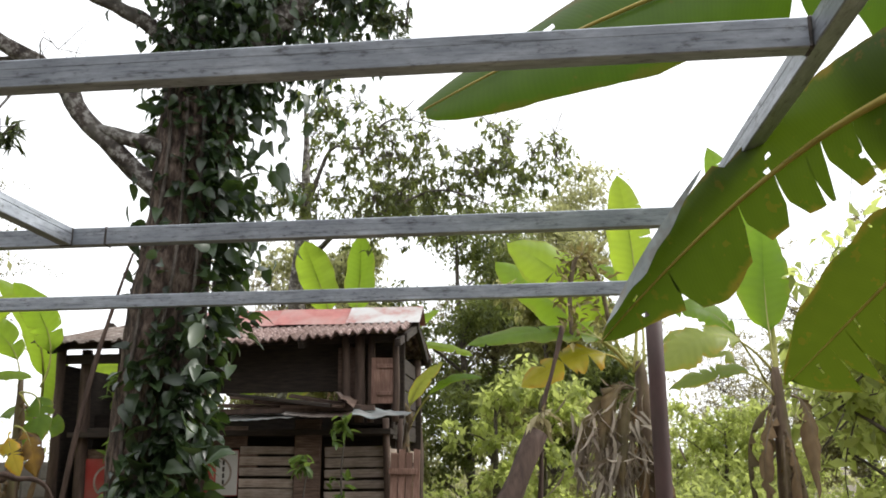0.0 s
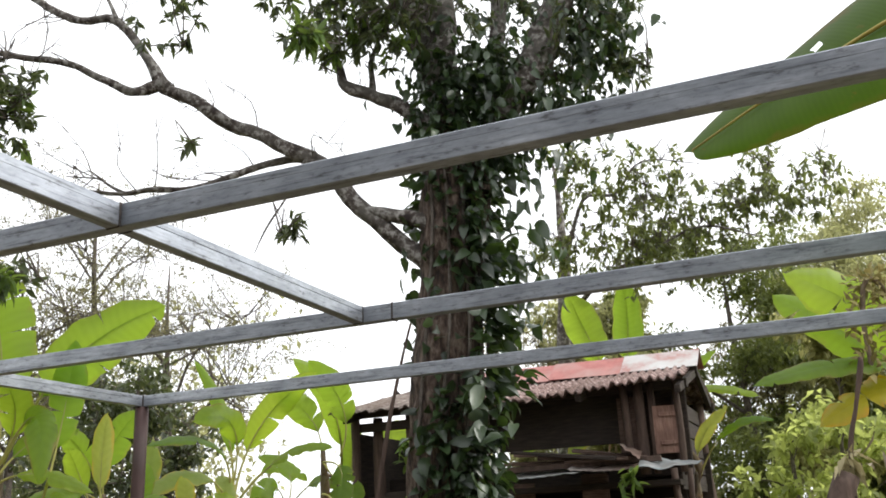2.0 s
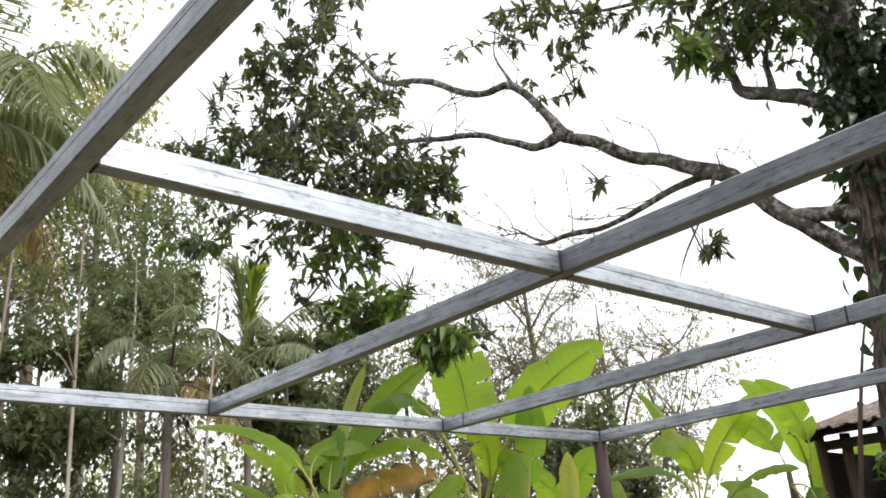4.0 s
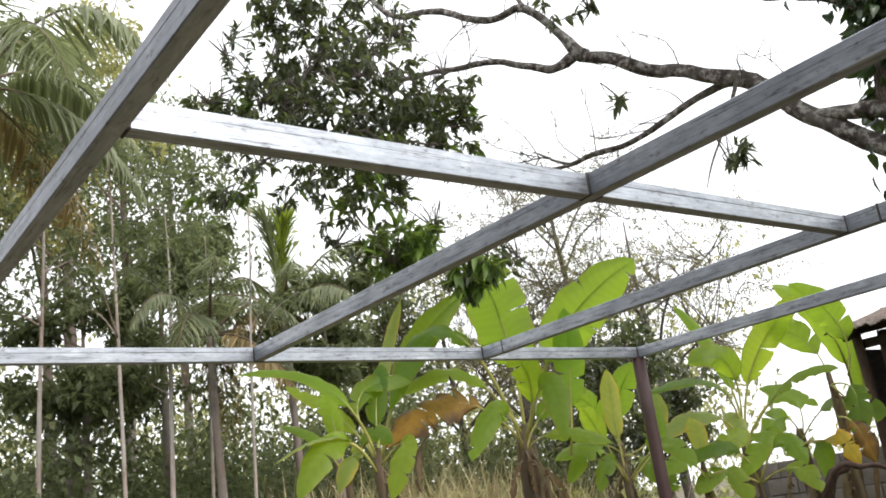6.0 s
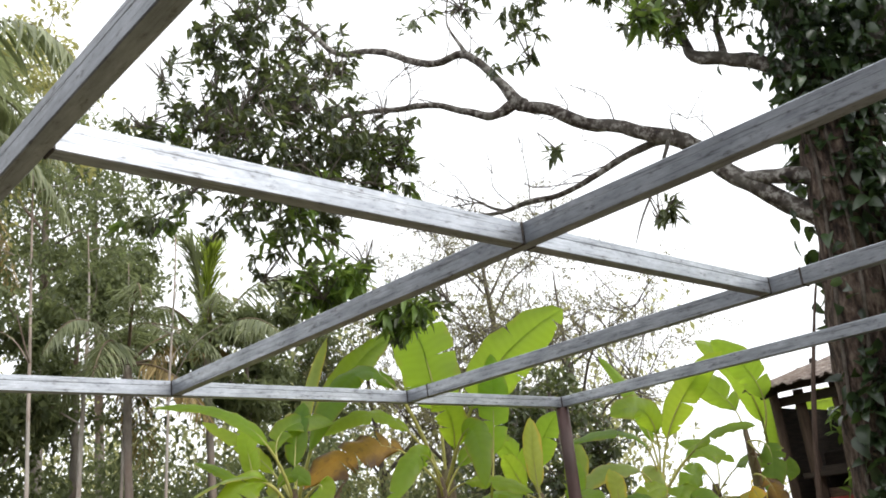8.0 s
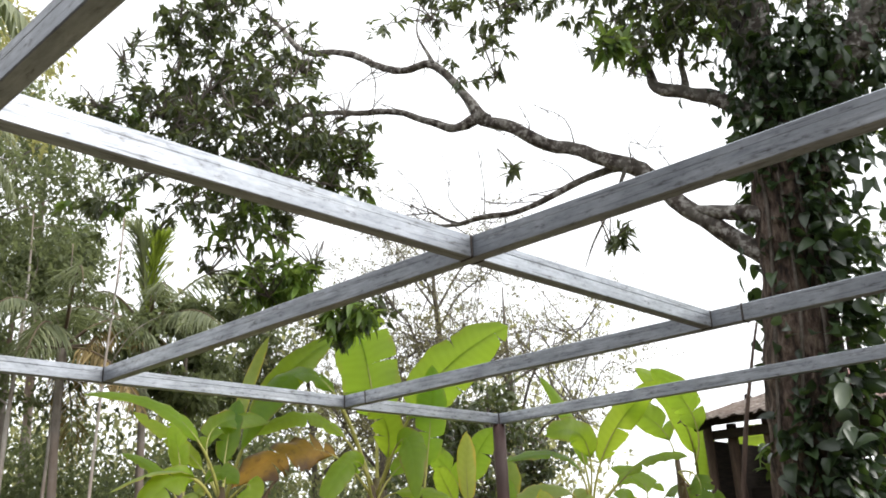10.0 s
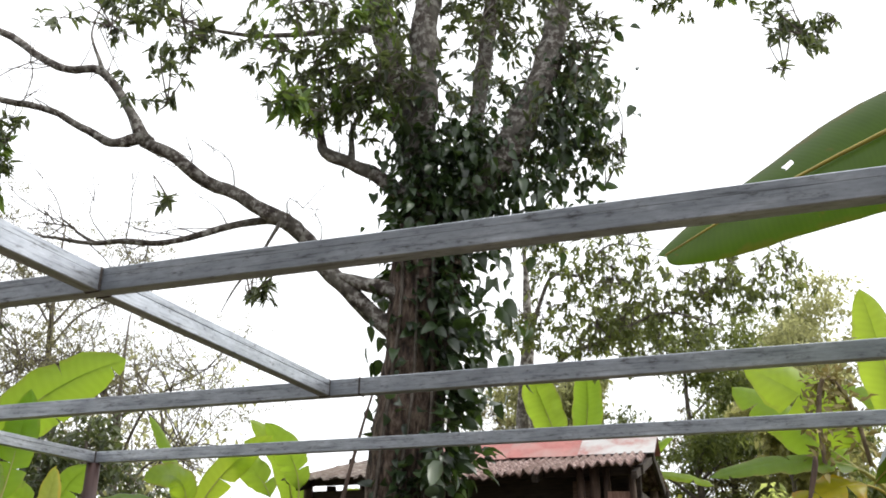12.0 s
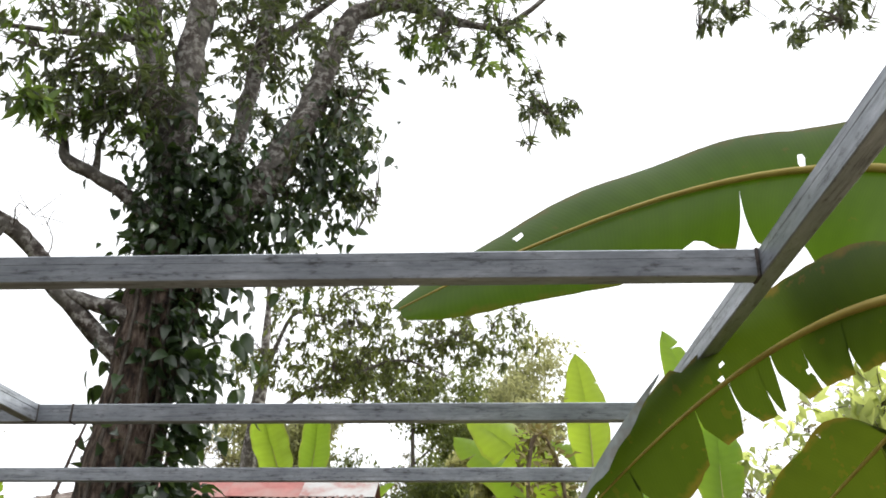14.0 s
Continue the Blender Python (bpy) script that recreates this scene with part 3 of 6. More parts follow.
def big_tree():
    t = thing("mango_tree", "old mango tree with grey-brown bark and spreading mossy limbs", "tree", (0, 0, 0))
    trunk = [(-2.24, 7.0, -0.15, 0.42), (-2.25, 7.0, 0.25, 0.34), (-2.25, 7.0, 1.4, 0.3), (-2.23, 7.0, 2.3, 0.29), (-2.17, 7.0, 3.0, 0.28), (-2.12, 7.0, 3.6, 0.27), (-2.05, 7.0, 4.2, 0.3), (-2.0, 7.0, 4.7, 0.29), (-1.98, 7.0, 5.05, 0.24)]
    bm = bmesh.new()
    tube(bm, smooth_line(trunk, 6), 22, 0.16)
    part("trunk", bm, BARK, t, "grey-brown furrowed trunk", True)
    A = [(-2.0, 7.0, 4.7, 0.22), (-2.11, 7.0, 5.45, 0.17), (-2.29, 7.0, 6.22, 0.15), (-2.47, 7.0, 6.85, 0.14), (-2.58, 7.0, 7.52, 0.13), (-2.7, 7.0, 8.3, 0.1), (-2.6, 7.1, 9.2, 0.06)]
    B = [(-2.08, 6.95, 5.4, 0.15), (-2.01, 6.85, 6.2, 0.14), (-1.98, 6.8, 7.01, 0.135), (-1.94, 6.8, 7.5, 0.12), (-1.9, 6.8, 8.6, 0.08)]
    C = [(-1.95, 7.0, 4.75, 0.2), (-1.57, 7.0, 5.11, 0.19), (-1.21, 7.0, 5.55, 0.18), (-0.94, 7.1, 6.25, 0.16), (-0.77, 7.2, 7.01, 0.14), (-0.52, 7.2, 7.51, 0.11), (-0.08, 7.3, 7.66, 0.09), (0.37, 7.4, 7.55, 0.07), (0.95, 7.3, 7.3, 0.03)]
    D = [(-1.57, 7.1, 5.11, 0.13), (-1.67, 7.3, 5.78, 0.11), (-1.61, 7.4, 6.58, 0.1), (-1.51, 7.4, 7.38, 0.1), (-1.49, 7.4, 8.4, 0.06)]
    D2 = [(-1.5, 7.4, 7.35, 0.07), (-1.2, 7.4, 7.5, 0.06), (-0.8, 7.35, 7.8, 0.04)]
    S = [(-2.05, 7.0, 4.85, 0.13), (-2.2, 6.88, 5.08, 0.105), (-2.42, 6.78, 5.3, 0.095), (-2.64, 6.7, 5.38, 0.09), (-2.87, 6.6, 5.53, 0.07), (-2.94, 6.6, 5.77, 0.045), (-3.02, 6.5, 6.0, 0.03), (-3.1, 6.5, 6.4, 0.015)]
    S2 = [(-2.68, 6.7, 5.42, 0.045), (-2.67, 6.7, 5.6, 0.04), (-2.66, 6.7, 5.78, 0.035), (-2.55, 6.7, 6.1, 0.02)]
    L1 = [(-2.05, 7.0, 3.7, 0.15), (-2.34, 6.89, 3.91, 0.12), (-2.54, 6.81, 4.1, 0.105), (-2.73, 6.75, 4.31, 0.1), (-2.9, 6.67, 4.52, 0.1), (-3.04, 6.6, 4.74, 0.095), (-3.33, 6.4, 4.93, 0.085), (-3.85, 6.2, 5.21, 0.08), (-4.1, 6.0, 5.39, 0.085), (-4.39, 5.9, 5.58, 0.07)]
    L1b = [(-4.3, 5.92, 5.52, 0.065), (-4.5, 5.85, 5.85, 0.058), (-4.6, 5.8, 6.02, 0.052), (-4.79, 5.7, 6.27, 0.05), (-5.22, 5.6, 6.34, 0.05), (-5.88, 5.5, 6.8, 0.05), (-6.43, 5.4, 7.02, 0.045), (-6.74, 5.3, 7.46, 0.035), (-7.2, 5.3, 7.9, 0.015)]
    L2 = [(-4.39, 5.9, 5.58, 0.055), (-4.6, 5.8, 5.52, 0.055), (-4.89, 5.7, 5.67, 0.048), (-5.18, 5.6, 5.86, 0.045), (-5.79, 5.5, 6.05, 0.04), (-6.27, 5.3, 6.14, 0.035), (-6.88, 5.2, 6.18, 0.025), (-7.3, 5.1, 5.95, 0.014)]
    L3 = [(-3.0, 6.62, 4.7, 0.06), (-3.25, 6.56, 4.86, 0.055), (-3.49, 6.5, 4.88, 0.05), (-3.92, 6.3, 4.74, 0.042), (-4.29, 6.2, 4.66, 0.038), (-4.55, 6.1, 4.68, 0.034), (-4.88, 6.0, 4.67, 0.03), (-5.3, 5.9, 4.74, 0.018)]
    L3b = [(-4.8, 6.02, 4.66, 0.022), (-5.0, 6.0, 4.78, 0.018), (-5.1, 6.0, 4.85, 0.015), (-5.4, 5.9, 4.9, 0.008)]
    K = [(-2.1, 6.95, 4.15, 0.12), (-2.32, 6.8, 4.22, 0.1), (-2.54, 6.75, 4.26, 0.085), (-2.74, 6.72, 4.35, 0.06)]
    P1 = [(-3.2, 6.45, 4.83, 0.02), (-3.35, 6.4, 4.5, 0.016), (-3.5, 6.3, 4.2, 0.012), (-3.62, 6.3, 3.98, 0.005)]
    N1 = [(-4.75, 5.7, 6.25, 0.022), (-4.9, 5.7, 6.55, 0.018), (-4.95, 5.7, 6.75, 0.012), (-4.85, 5.7, 7.1, 0.008)]
    M1 = [(-2.5, 6.9, 7.0, 0.05), (-3.0, 6.8, 7.0, 0.045), (-3.6, 6.6, 6.95, 0.035), (-4.3, 6.4, 7.1, 0.02), (-4.8, 6.2, 7.5, 0.01)]
    W1 = [(-6.27, 5.3, 6.14, 0.03), (-6.8, 5.1, 5.8, 0.025), (-7.1, 5.0, 5.3, 0.02), (-6.9, 5.0, 4.7, 0.015), (-6.3, 5.1, 4.3, 0.01)]
    E1 = [(0.9, 7.3, 7.32, 0.03), (1.6, 7.1, 7.75, 0.025), (2.3, 6.9, 7.8, 0.018), (3.0, 6.8, 7.6, 0.01)]
    wood = [E1, A, B, C, D, D2, S, S2, L1, L1b, L2, L3, L3b, K, P1, N1, M1, W1]
    for rows in wood:
        thick = 0.9 if rows in (A, B) else 0.78 if rows in (C, D) else 0.72
        rows[1:] = [(x, y, z, r * thick) for x, y, z, r in rows[1:]]
        limb(t, rows, "limb" if rows[0][3] > 0.05 else "branch")
    anchors = [tuple(r) for rows in wood for r in smooth_line(rows, 4) if r[3] < 0.17]
    rg = np.random.default_rng(5)
    for name, blobs, seed, per, size in (("crown", CROWN, 11, 13, 0.104), ("limb_crown", LIMB_CLUMPS, 12, 13, 0.108), ("west_crown", WEST_CLUMPS, 13, 14, 0.1)):
        P, D_, L_, ends = rosettes([(*b[:3], b[3] * 1.2, b[4] * 1.3, b[5] * 1.2, b[6] * (1.9 if name == "crown" else 1.12)) for b in blobs], seed, per, size)
        leaves(name, MANGO, P, D_, L_, 0.34, MANGO_SHAPE, t, "drooping whorls of long dark green leaves", 0.3, seed)
        bm = bmesh.new()
        twigs(bm, ends, anchors + [(*e[0], 0) for e in ends[::7]], rg, 0.6, 0.008)
        tagged(part("twig_tangle", bm, TWIG, t, "thin dark twigs"), kind="stuff")
    bm = bmesh.new()
    for rows, count in ((L1, 6), (L1b, 16), (L2, 14), (L3, 12), (L3b, 6), (S, 6), (C, 8)):
        line = smooth_line(rows, 4)
        for k in range(count):
            a = np.array(line[rg.integers(len(line) // 3, len(line))][:3])
            way = rg.normal(0, 1, 3) * np.array((1, 0.8, 0.8)) + np.array((-0.5, 0, 0.15))
            way *= rg.uniform(0.3, 0.75) / np.linalg.norm(way)
            bend = rg.normal(0, 0.07, 3)
            tube(bm, smooth_line([(*a, 0.007), (*(a + way * 0.5 + bend), 0.005), (*(a + way), 0.002)], 3), 4)
            for q in range(3):
                st = a + way * rg.uniform(0.45, 0.95) + bend * 0.6
                e2 = st + way * rg.uniform(0.15, 0.5) + rg.normal(0, 0.13, 3)
                tube(bm, smooth_line([(*st, 0.004), (*((st + e2) / 2 + rg.normal(0, 0.03, 3)), 0.003), (*e2, 0.0015)], 2), 4)
    tagged(part("bare_twig_tangle", bm, TWIG, t, "thin leafless grey twigs"), kind="stuff")
    fresh = [b[:6] + (max(1, b[6] // 2 if k < 2 or k > 3 else b[6] * 2),) for k, b in enumerate(WEST_CLUMPS[3:9] + CROWN[4:8])]
    P, D_, L_, ends = rosettes(fresh, 21, 10, 0.14)
    leaves("young_crown", FRESH, P, D_, L_, 0.32, MANGO_SHAPE, t, "bright green young leaf whorls", 0.3, 22)
    P, D_, L_, ends = rosettes([CROWN[6][:6] + (5,)], 31, 9, 0.2, 0.9)
    leaves("young_whorl", FRESH, P, D_, L_, 0.3, MANGO_SHAPE, t, "hanging yellow-green young leaves", 0.3, 32)


big_tree()


REAR_CLUMPS = [
    (-1.59, 10.85, 5.73, 0.59, 0.49, 0.51, 14),
    (-0.95, 10.96, 5.82, 0.51, 0.43, 0.44, 12),
    (-1.3, 10.9, 5.06, 1.08, 0.68, 0.43, 30),
    (-0.45, 11.03, 5.21, 0.79, 0.58, 0.5, 26),
    (0.27, 11.08, 5.35, 0.58, 0.46, 0.43, 14),
    (0.84, 11.09, 5.4, 0.65, 0.49, 0.43, 14),
    (-0.88, 10.97, 4.62, 1.07, 0.64, 0.36, 16),
    (0.35, 11.08, 5.88, 0.29, 0.23, 0.22, 4),
    (-1.88, 10.78, 6.26, 0.45, 0.37, 0.37, 8),
    (-2.25, 10.68, 4.89, 0.43, 0.32, 0.29, 8),
]


def rear_tree():
    """A second mango behind the shed; its outer branches hang past the big trunk."""
    t = thing("mango_tree", "slim mango tree behind the shed with fine hanging foliage", "tree", (-2.5, 11.8, 0))
    wood = [[(0, 0, -0.1, 0.2), (0, 0, 2.0, 0.16), (0.1, 0, 4.0, 0.11), (0.15, 0.1, 5.6, 0.06), (0.1, 0.1, 6.6, 0.02)],
            [(0.1, 0, 4.2, 0.045), (0.7, -0.3, 4.7, 0.03), (1.3, -0.8, 4.75, 0.022), (2.1, -1.0, 5.0, 0.014), (2.8, -1.2, 4.7, 0.006)],
            [(0.15, 0, 5.0, 0.04), (0.6, -0.4, 5.8, 0.025), (1.1, -0.7, 5.7, 0.018), (1.5, -0.9, 6.0, 0.012), (2.2, -1.0, 5.8, 0.005)]]
    for k, rows in enumerate(wood):
        limb(t, rows, "branch" if k else "trunk")
    off = np.array((-2.5, 11.8, 0))
    blobs = [(b[0] + 2.5, b[1] - 11.8, *b[2:]) for b in REAR_CLUMPS]
    P, D_, L_, ends = rosettes([(b[0], b[1], b[2], b[3] * 1.15, b[4], b[5] * 1.15, b[6] * 4.5) for b in blobs], 91, 10, 0.088, 0.9)
    leaves("crown", REARLEAF, P, D_, L_, 0.42, MANGO_SHAPE, t, "thin hanging leaf sprays", 0.3, 92)
    bm = bmesh.new()
    anchors = [tuple(r) for rows in wood for r in smooth_line(rows, 5)]
    twigs(bm, ends, anchors + [(*e[0], 0) for e in ends[::5]], np.random.default_rng(6), 0.9, 0.006)
    tagged(part("twig_tangle", bm, TWIG, t, "thin dark twigs"), kind="stuff")


rear_tree()


FORK_TUFTS = [
    (-1.75, 6.85, 4.95, 0.24, 0.18, 0.2, 260),
    (-1.75, 7.1, 5.5, 0.2, 0.2, 0.3, 200),
    (-1.15, 7.1, 5.05, 0.2, 0.18, 0.2, 150),
    (-0.72, 7.25, 5.6, 0.22, 0.16, 0.25, 230),
    (-0.65, 7.3, 6.1, 0.2, 0.15, 0.25, 190),
    (-2.1, 6.8, 5.5, 0.14, 0.1, 0.4, 130),
]


def climbing_vine():
    v = thing("climbing_vine", "dark green broad-leaved creeper wrapped up the mango trunk", "vine", (-2.0, 6.7, 0))
    inv = Matrix.Translation((2.0, -6.7, 0))
    rg = np.random.default_rng(31)
    P, D, L = [], [], []

    def around(z, n, a0, a1, r0, r1, size):
        cx = -2.25 + (z - 1.4) * 0.07
        for _ in range(n):
            a = radians(rg.uniform(a0, a1))
            zz = z + rg.uniform(-0.25, 0.25)
            thick = noise.noise(Vector((a * 1.6, zz * 1.7, 4.0)))
            if thick < rg.uniform(-0.55, 0.15):
                continue
            r = r0 + (r1 - r0) * rg.random() * (0.55 + 0.6 * max(0.0, thick))
            P.append((cx + r * math.cos(a) + 2.0, 7.0 + r * math.sin(a) - 6.7, zz))
            D.append((math.cos(a) * 0.9 + rg.normal(0, 0.55), math.sin(a) * 0.9 + rg.normal(0, 0.45), (-0.1 if rg.random() < 0.6 else -0.8) + rg.normal(0, 0.3)))
            L.append(size * rg.uniform(0.6, 1.5))

    for k in range(18):
        z = 0.4 + k * 0.3
        low = z < 2.7
        around(z, 85, -80 if low else -52, 20 if low else 45, 0.28, 0.44 if low else 0.5, 0.115)
        around(z, 22 if low else 40, -60 if low else -48, 10 if low else 30, 0.4, 0.56 if low else 0.72, 0.12)
        around(z, 12, -95, -50, 0.28, 0.4, 0.105)
        around(z, 5, -140, -85, 0.28, 0.36, 0.095)
        if z < 2.4:
            around(z, 55, -105, -40, 0.3, 0.5, 0.125)
        if z > 4.1:
            around(z, 100, -180, 180, 0.24, 0.46, 0.11)
    for k in range(120):
        z = rg.uniform(2.6, 4.4)
        P.append((-2.12 - 0.3 - rg.uniform(0, 0.12) + 2.0, 0.3 + rg.normal(0, 0.15), z) if rg.random() < 0.35 else (-1.55 + rg.normal(0, 0.22) + 2.0, 0.3 + rg.normal(0, 0.2), rg.uniform(3.2, 4.7)))
        D.append((rg.normal(0.2, 0.5), rg.normal(0, 0.4), -0.8))
        L.append(rg.uniform(0.1, 0.18))
    for k in range(640):
        s = rg.random()
        c = np.array((-1.85, 7.0, 4.7)) * (1 - s) + np.array((-0.85, 7.1, 6.2)) * s + rg.normal(0, 0.28, 3)
        P.append((c[0] + 2.0, c[1] - 6.7, c[2]))
        D.append((rg.normal(0.2, 0.5), rg.normal(-0.2, 0.4), -0.8))
        L.append(rg.uniform(0.06, 0.12))
    # thick tufts in the fork and hanging along the leaning limb
    for cx, cy, cz, rx, ry, rz, count in FORK_TUFTS:
        for k in range(count):
            P.append((cx + rg.normal(0, rx) + 2.0, cy + rg.normal(0, ry) - 6.7, cz + rg.normal(0, rz)))
            D.append((rg.normal(0, 0.6), rg.normal(-0.3, 0.5), -0.7 + rg.normal(0, 0.3)))
            L.append(rg.uniform(0.07, 0.15))
    for k in range(150):
        c = np.array((-2.1, 6.85, rg.uniform(4.8, 5.9))) + rg.normal(0, 0.2, 3)
        P.append((c[0] + 2.0, c[1] - 6.7, c[2]))
        D.append((rg.normal(0, 0.5), rg.normal(-0.2, 0.4), -0.8))
        L.append(rg.uniform(0.06, 0.12))
    tagged(leaves("leaf_mass", VINE, P, D, L, 0.62, HEART_SHAPE, v, "glossy dark heart-shaped leaves", 0.4, 32, 0.0, 0.55), kind="stuff")
    P2, D2, L2 = [], [], []
    for k in range(30):
        up = rg.uniform(1.5, 3.3)
        P2.append((rg.normal(0.1 + 0.12 * (up > 2.0), 0.17), -0.06 + rg.normal(0, 0.08), up))
        D2.append((rg.normal(0, 0.6), rg.normal(-0.6, 0.3), -0.2 + rg.normal(0, 0.25)))
        L2.append(rg.uniform(0.14, 0.23))
    tagged(leaves("large_leaf_spray", BROADVINE, P2, D2, L2, 0.6, HEART_SHAPE, v, "larger grey-green leaves", 0.4, 33, 0.0, 0.9), kind="stuff")
    for k in range(5):
        a = radians(-110 + 32 * k)
        bm = bmesh.new()
        tube(bm, smooth_line([(-2.25 + 0.07 * (z - 1.4) + 2.0 + 0.31 * math.cos(a + 0.15 * math.sin(z * 2 + k)), 0.3 + 0.31 * math.sin(a + 0.15 * math.sin(z * 2 + k)), z, 0.016) for z in (0, 0.8, 1.6, 2.4, 3.2, 4.0, 4.7)], 4), 6)
        part("stem", bm, TWIG, v, "woody vine stem", True)
    for rows in ([(-2.75, 6.6, 1.2, 0.022), (-2.62, 6.55, 1.9, 0.02), (-2.5, 6.55, 2.5, 0.018), (-2.42, 6.65, 3.0, 0.012), (-2.38, 6.75, 3.3, 0.01)],
                 [(-2.75, 6.6, 1.2, 0.022), (-2.8, 6.55, 0.6, 0.024), (-2.9, 6.5, 0.0, 0.026)]):
        bm = bmesh.new()
        tube(bm, smooth_line([(x + 2.0, y - 6.7, z, r) for x, y, z, r in rows], 5), 7, 0.2)
        part("hanging_stem", bm, POLE, v, "bare hanging liana", True)


climbing_vine()

# ---- banana plants ----


def curve3(b, m, e, n):
    """Quadratic arc through three points."""
    b, m, e = (np.array(p, float) for p in (b, m, e))
    c = 2 * m - 0.5 * (b + e)
    t = np.linspace(0, 1, n)[:, None]
    return (1 - t) ** 2 * b + 2 * t * (1 - t) * c + t ** 2 * e


def banana_leaf(parent, b, m, e, width, face, kind, rag, toward, seed, petiole=0.16):
    """One leaf: a midrib arc from stem to tip and a ribbed blade of two halves, torn into flaps along the ribs."""
    rg = random.Random(seed)
    n = 64 if kind >= 5 else 30
    arc = curve3(b, m, e, n)
    length = float(np.linalg.norm(np.diff(arc, axis=0), axis=1).sum())
    if kind < 5:
        width = min(width, 0.4 * length)
    pull = Vector((0, 0, 1)) * (1 - face) + Vector(toward) * face
    bm = bmesh.new()
    uvl = bm.loops.layers.uv.new("UVMap")
    frames = []
    for i in range(n):
        tan = Vector(arc[min(i + 1, n - 1)] - arc[max(i - 1, 0)]).normalized()
        nor = (pull - tan * pull.dot(tan)).normalized()
        frames.append((Vector(arc[i]), tan, nor, tan.cross(nor)))
    first = int(n * petiole)
    dead = kind == 4
    cols = 12 if kind >= 5 else 5
    phase = rg.uniform(0, 6)
    bites = []
    tears = rag if isinstance(rag, tuple) else ()
    if tears:
        rag = -5
    for side in (-1, 1):
        count = (abs(rag) if kind in (4, 5, 6) else (rag + 1) // 2) if rag > 0 or side == -1 else 0
        one = int(first - (n - 1 - first) * rag)
        cuts = ([one] if side == -1 else []) if -1 < rag < 0 else sorted(rg.sample(range(first + 2, n - 2), min(count + (count > 0 and rg.random() < 0.4), n - first - 5)))
        if tears:
            cuts = [c for c, deep, start_v in tears] if side < 0 else []
            bites = list(tears)
        elif side < 0:
            bites += [b for c in cuts for b in (((c + 5, 18.0, 0.8), (c - 5, 12.0, 0.72)) if kind == 5 else ((c, rg.uniform(1.0, 2.5), rg.uniform(0.25, 0.6)),))]
        strips, start = [], first
        for c in cuts + [n - 1]:
            strips.append((start, c))
            start = c
        for a, z in strips:
            sag = rg.uniform(-0.02, 0.12) * (1 if rag < 3 else 2.0) * (2.2 if dead else 1)
            lean = rg.uniform(-0.02, 0.02) * (2 if rag > 2 else 1)
            rows = []
            for i in range(a, z + 1):
                s = (i - first) / (n - 1 - first)
                u = (s * (0.985 if kind == 5 else 1.0)) ** 0.85
                w = width * (0.5 if kind >= 5 else 0.42) * max(0.0, 1 - abs(2 * u - 1) ** (4.6 if kind == 5 else 3.0 if kind == 6 else 2.5)) ** 0.68
                w *= 1 + 0.05 * math.sin(9 * s + phase) + 0.03 * math.sin(23 * s + 2 * phase)
                if kind == 5:
                    w *= 0.95 + 2.0 * max(0.0, 1 - s / 0.5) if side < 0 else 1.08 - 0.4 * s
                if kind == 6 and side > 0:
                    w *= (1.3 if tears else 1.0) - (0.75 if tears else 0.45) * s
                if tears and side > 0 and i / n > 0.66:
                    w *= 1.3
                if tears and side < 0:
                    w *= 1 + 0.5 * math.exp(-((i / n - 0.77) / 0.08) ** 2)
                p, tan, nor, sid = frames[i]
                whole = min([1.0] + [start_v + abs(i - c) / deep for c, deep, start_v in bites]) if side < 0 and kind >= 5 else 1.0
                whole *= 1 - 0.05 * abs(noise.noise(Vector((i * 0.9, side * 3.0, phase)))) if kind >= 5 else 1.0
                row = []
                for k in range(cols + 1):
                    v = k / cols * whole
                    gap = 0.0
                    if z > a and cuts:
                        mid = (i - (a + z) / 2) / max(1, (z - a) / 2)
                        gap = -mid * v ** 3 * (0.016 if tears else 0.014 * (1 + abs(rag) * 0.35) if rag <= -1 or rag > 0 else 0.035)
                    lift = 0.16 * v - (0.26 + sag) * v * v + 0.03 * math.sin(26 * s + phase * side) * v
                    if kind < 4:
                        lift += 0.16 * noise.noise(Vector((s * 13, side * 2.0, phase))) * v * v
                    if dead:
                        lift += 0.3 * noise.noise(Vector((s * 9, v * 2.5, phase + side))) * v - 0.35 * v * v
                    co = p + sid * (side * w * v * (0.55 if dead else 0.97)) + nor * (w * lift) + tan * (gap + lean * v + 0.03 * v)
                    row.append((bm.verts.new(co), (s * length, side * v)))
                rows.append(row)
            for r0, r1 in zip(rows, rows[1:]):
                for k in range(cols):
                    quad = (r0[k], r0[k + 1], r1[k + 1], r1[k])
                    f = bm.faces.new([q[0] for q in quad])
                    for lp, q in zip(f.loops, quad):
                        lp[uvl].uv = q[1]
    if kind >= 5:
        bm.faces.index_update()
        faces = list(bm.faces)
        gone = set()
        for _ in range(2 if -1 < rag < 0 else 6):
            f0 = rg.randrange(len(faces) - cols)
            for q in range(rg.randint(1, 2) if tears else rg.randint(2, 4)):
                if (f0 % cols) + q < cols - 1:
                    gone.add(faces[f0 + q])
        along = Vector(arc[-1] - arc[0]).normalized()
        for v in {v for f in gone for v in f.verts}:
            mids = [f.calc_center_median() for f in gone if v in f.verts]
            off = v.co - sum(mids, Vector()) / len(mids)
            v.co -= along * off.dot(along) * rg.uniform(0.2, 0.75)
        bmesh.ops.delete(bm, geom=list(gone), context="FACES")
    margin = bmesh.new()
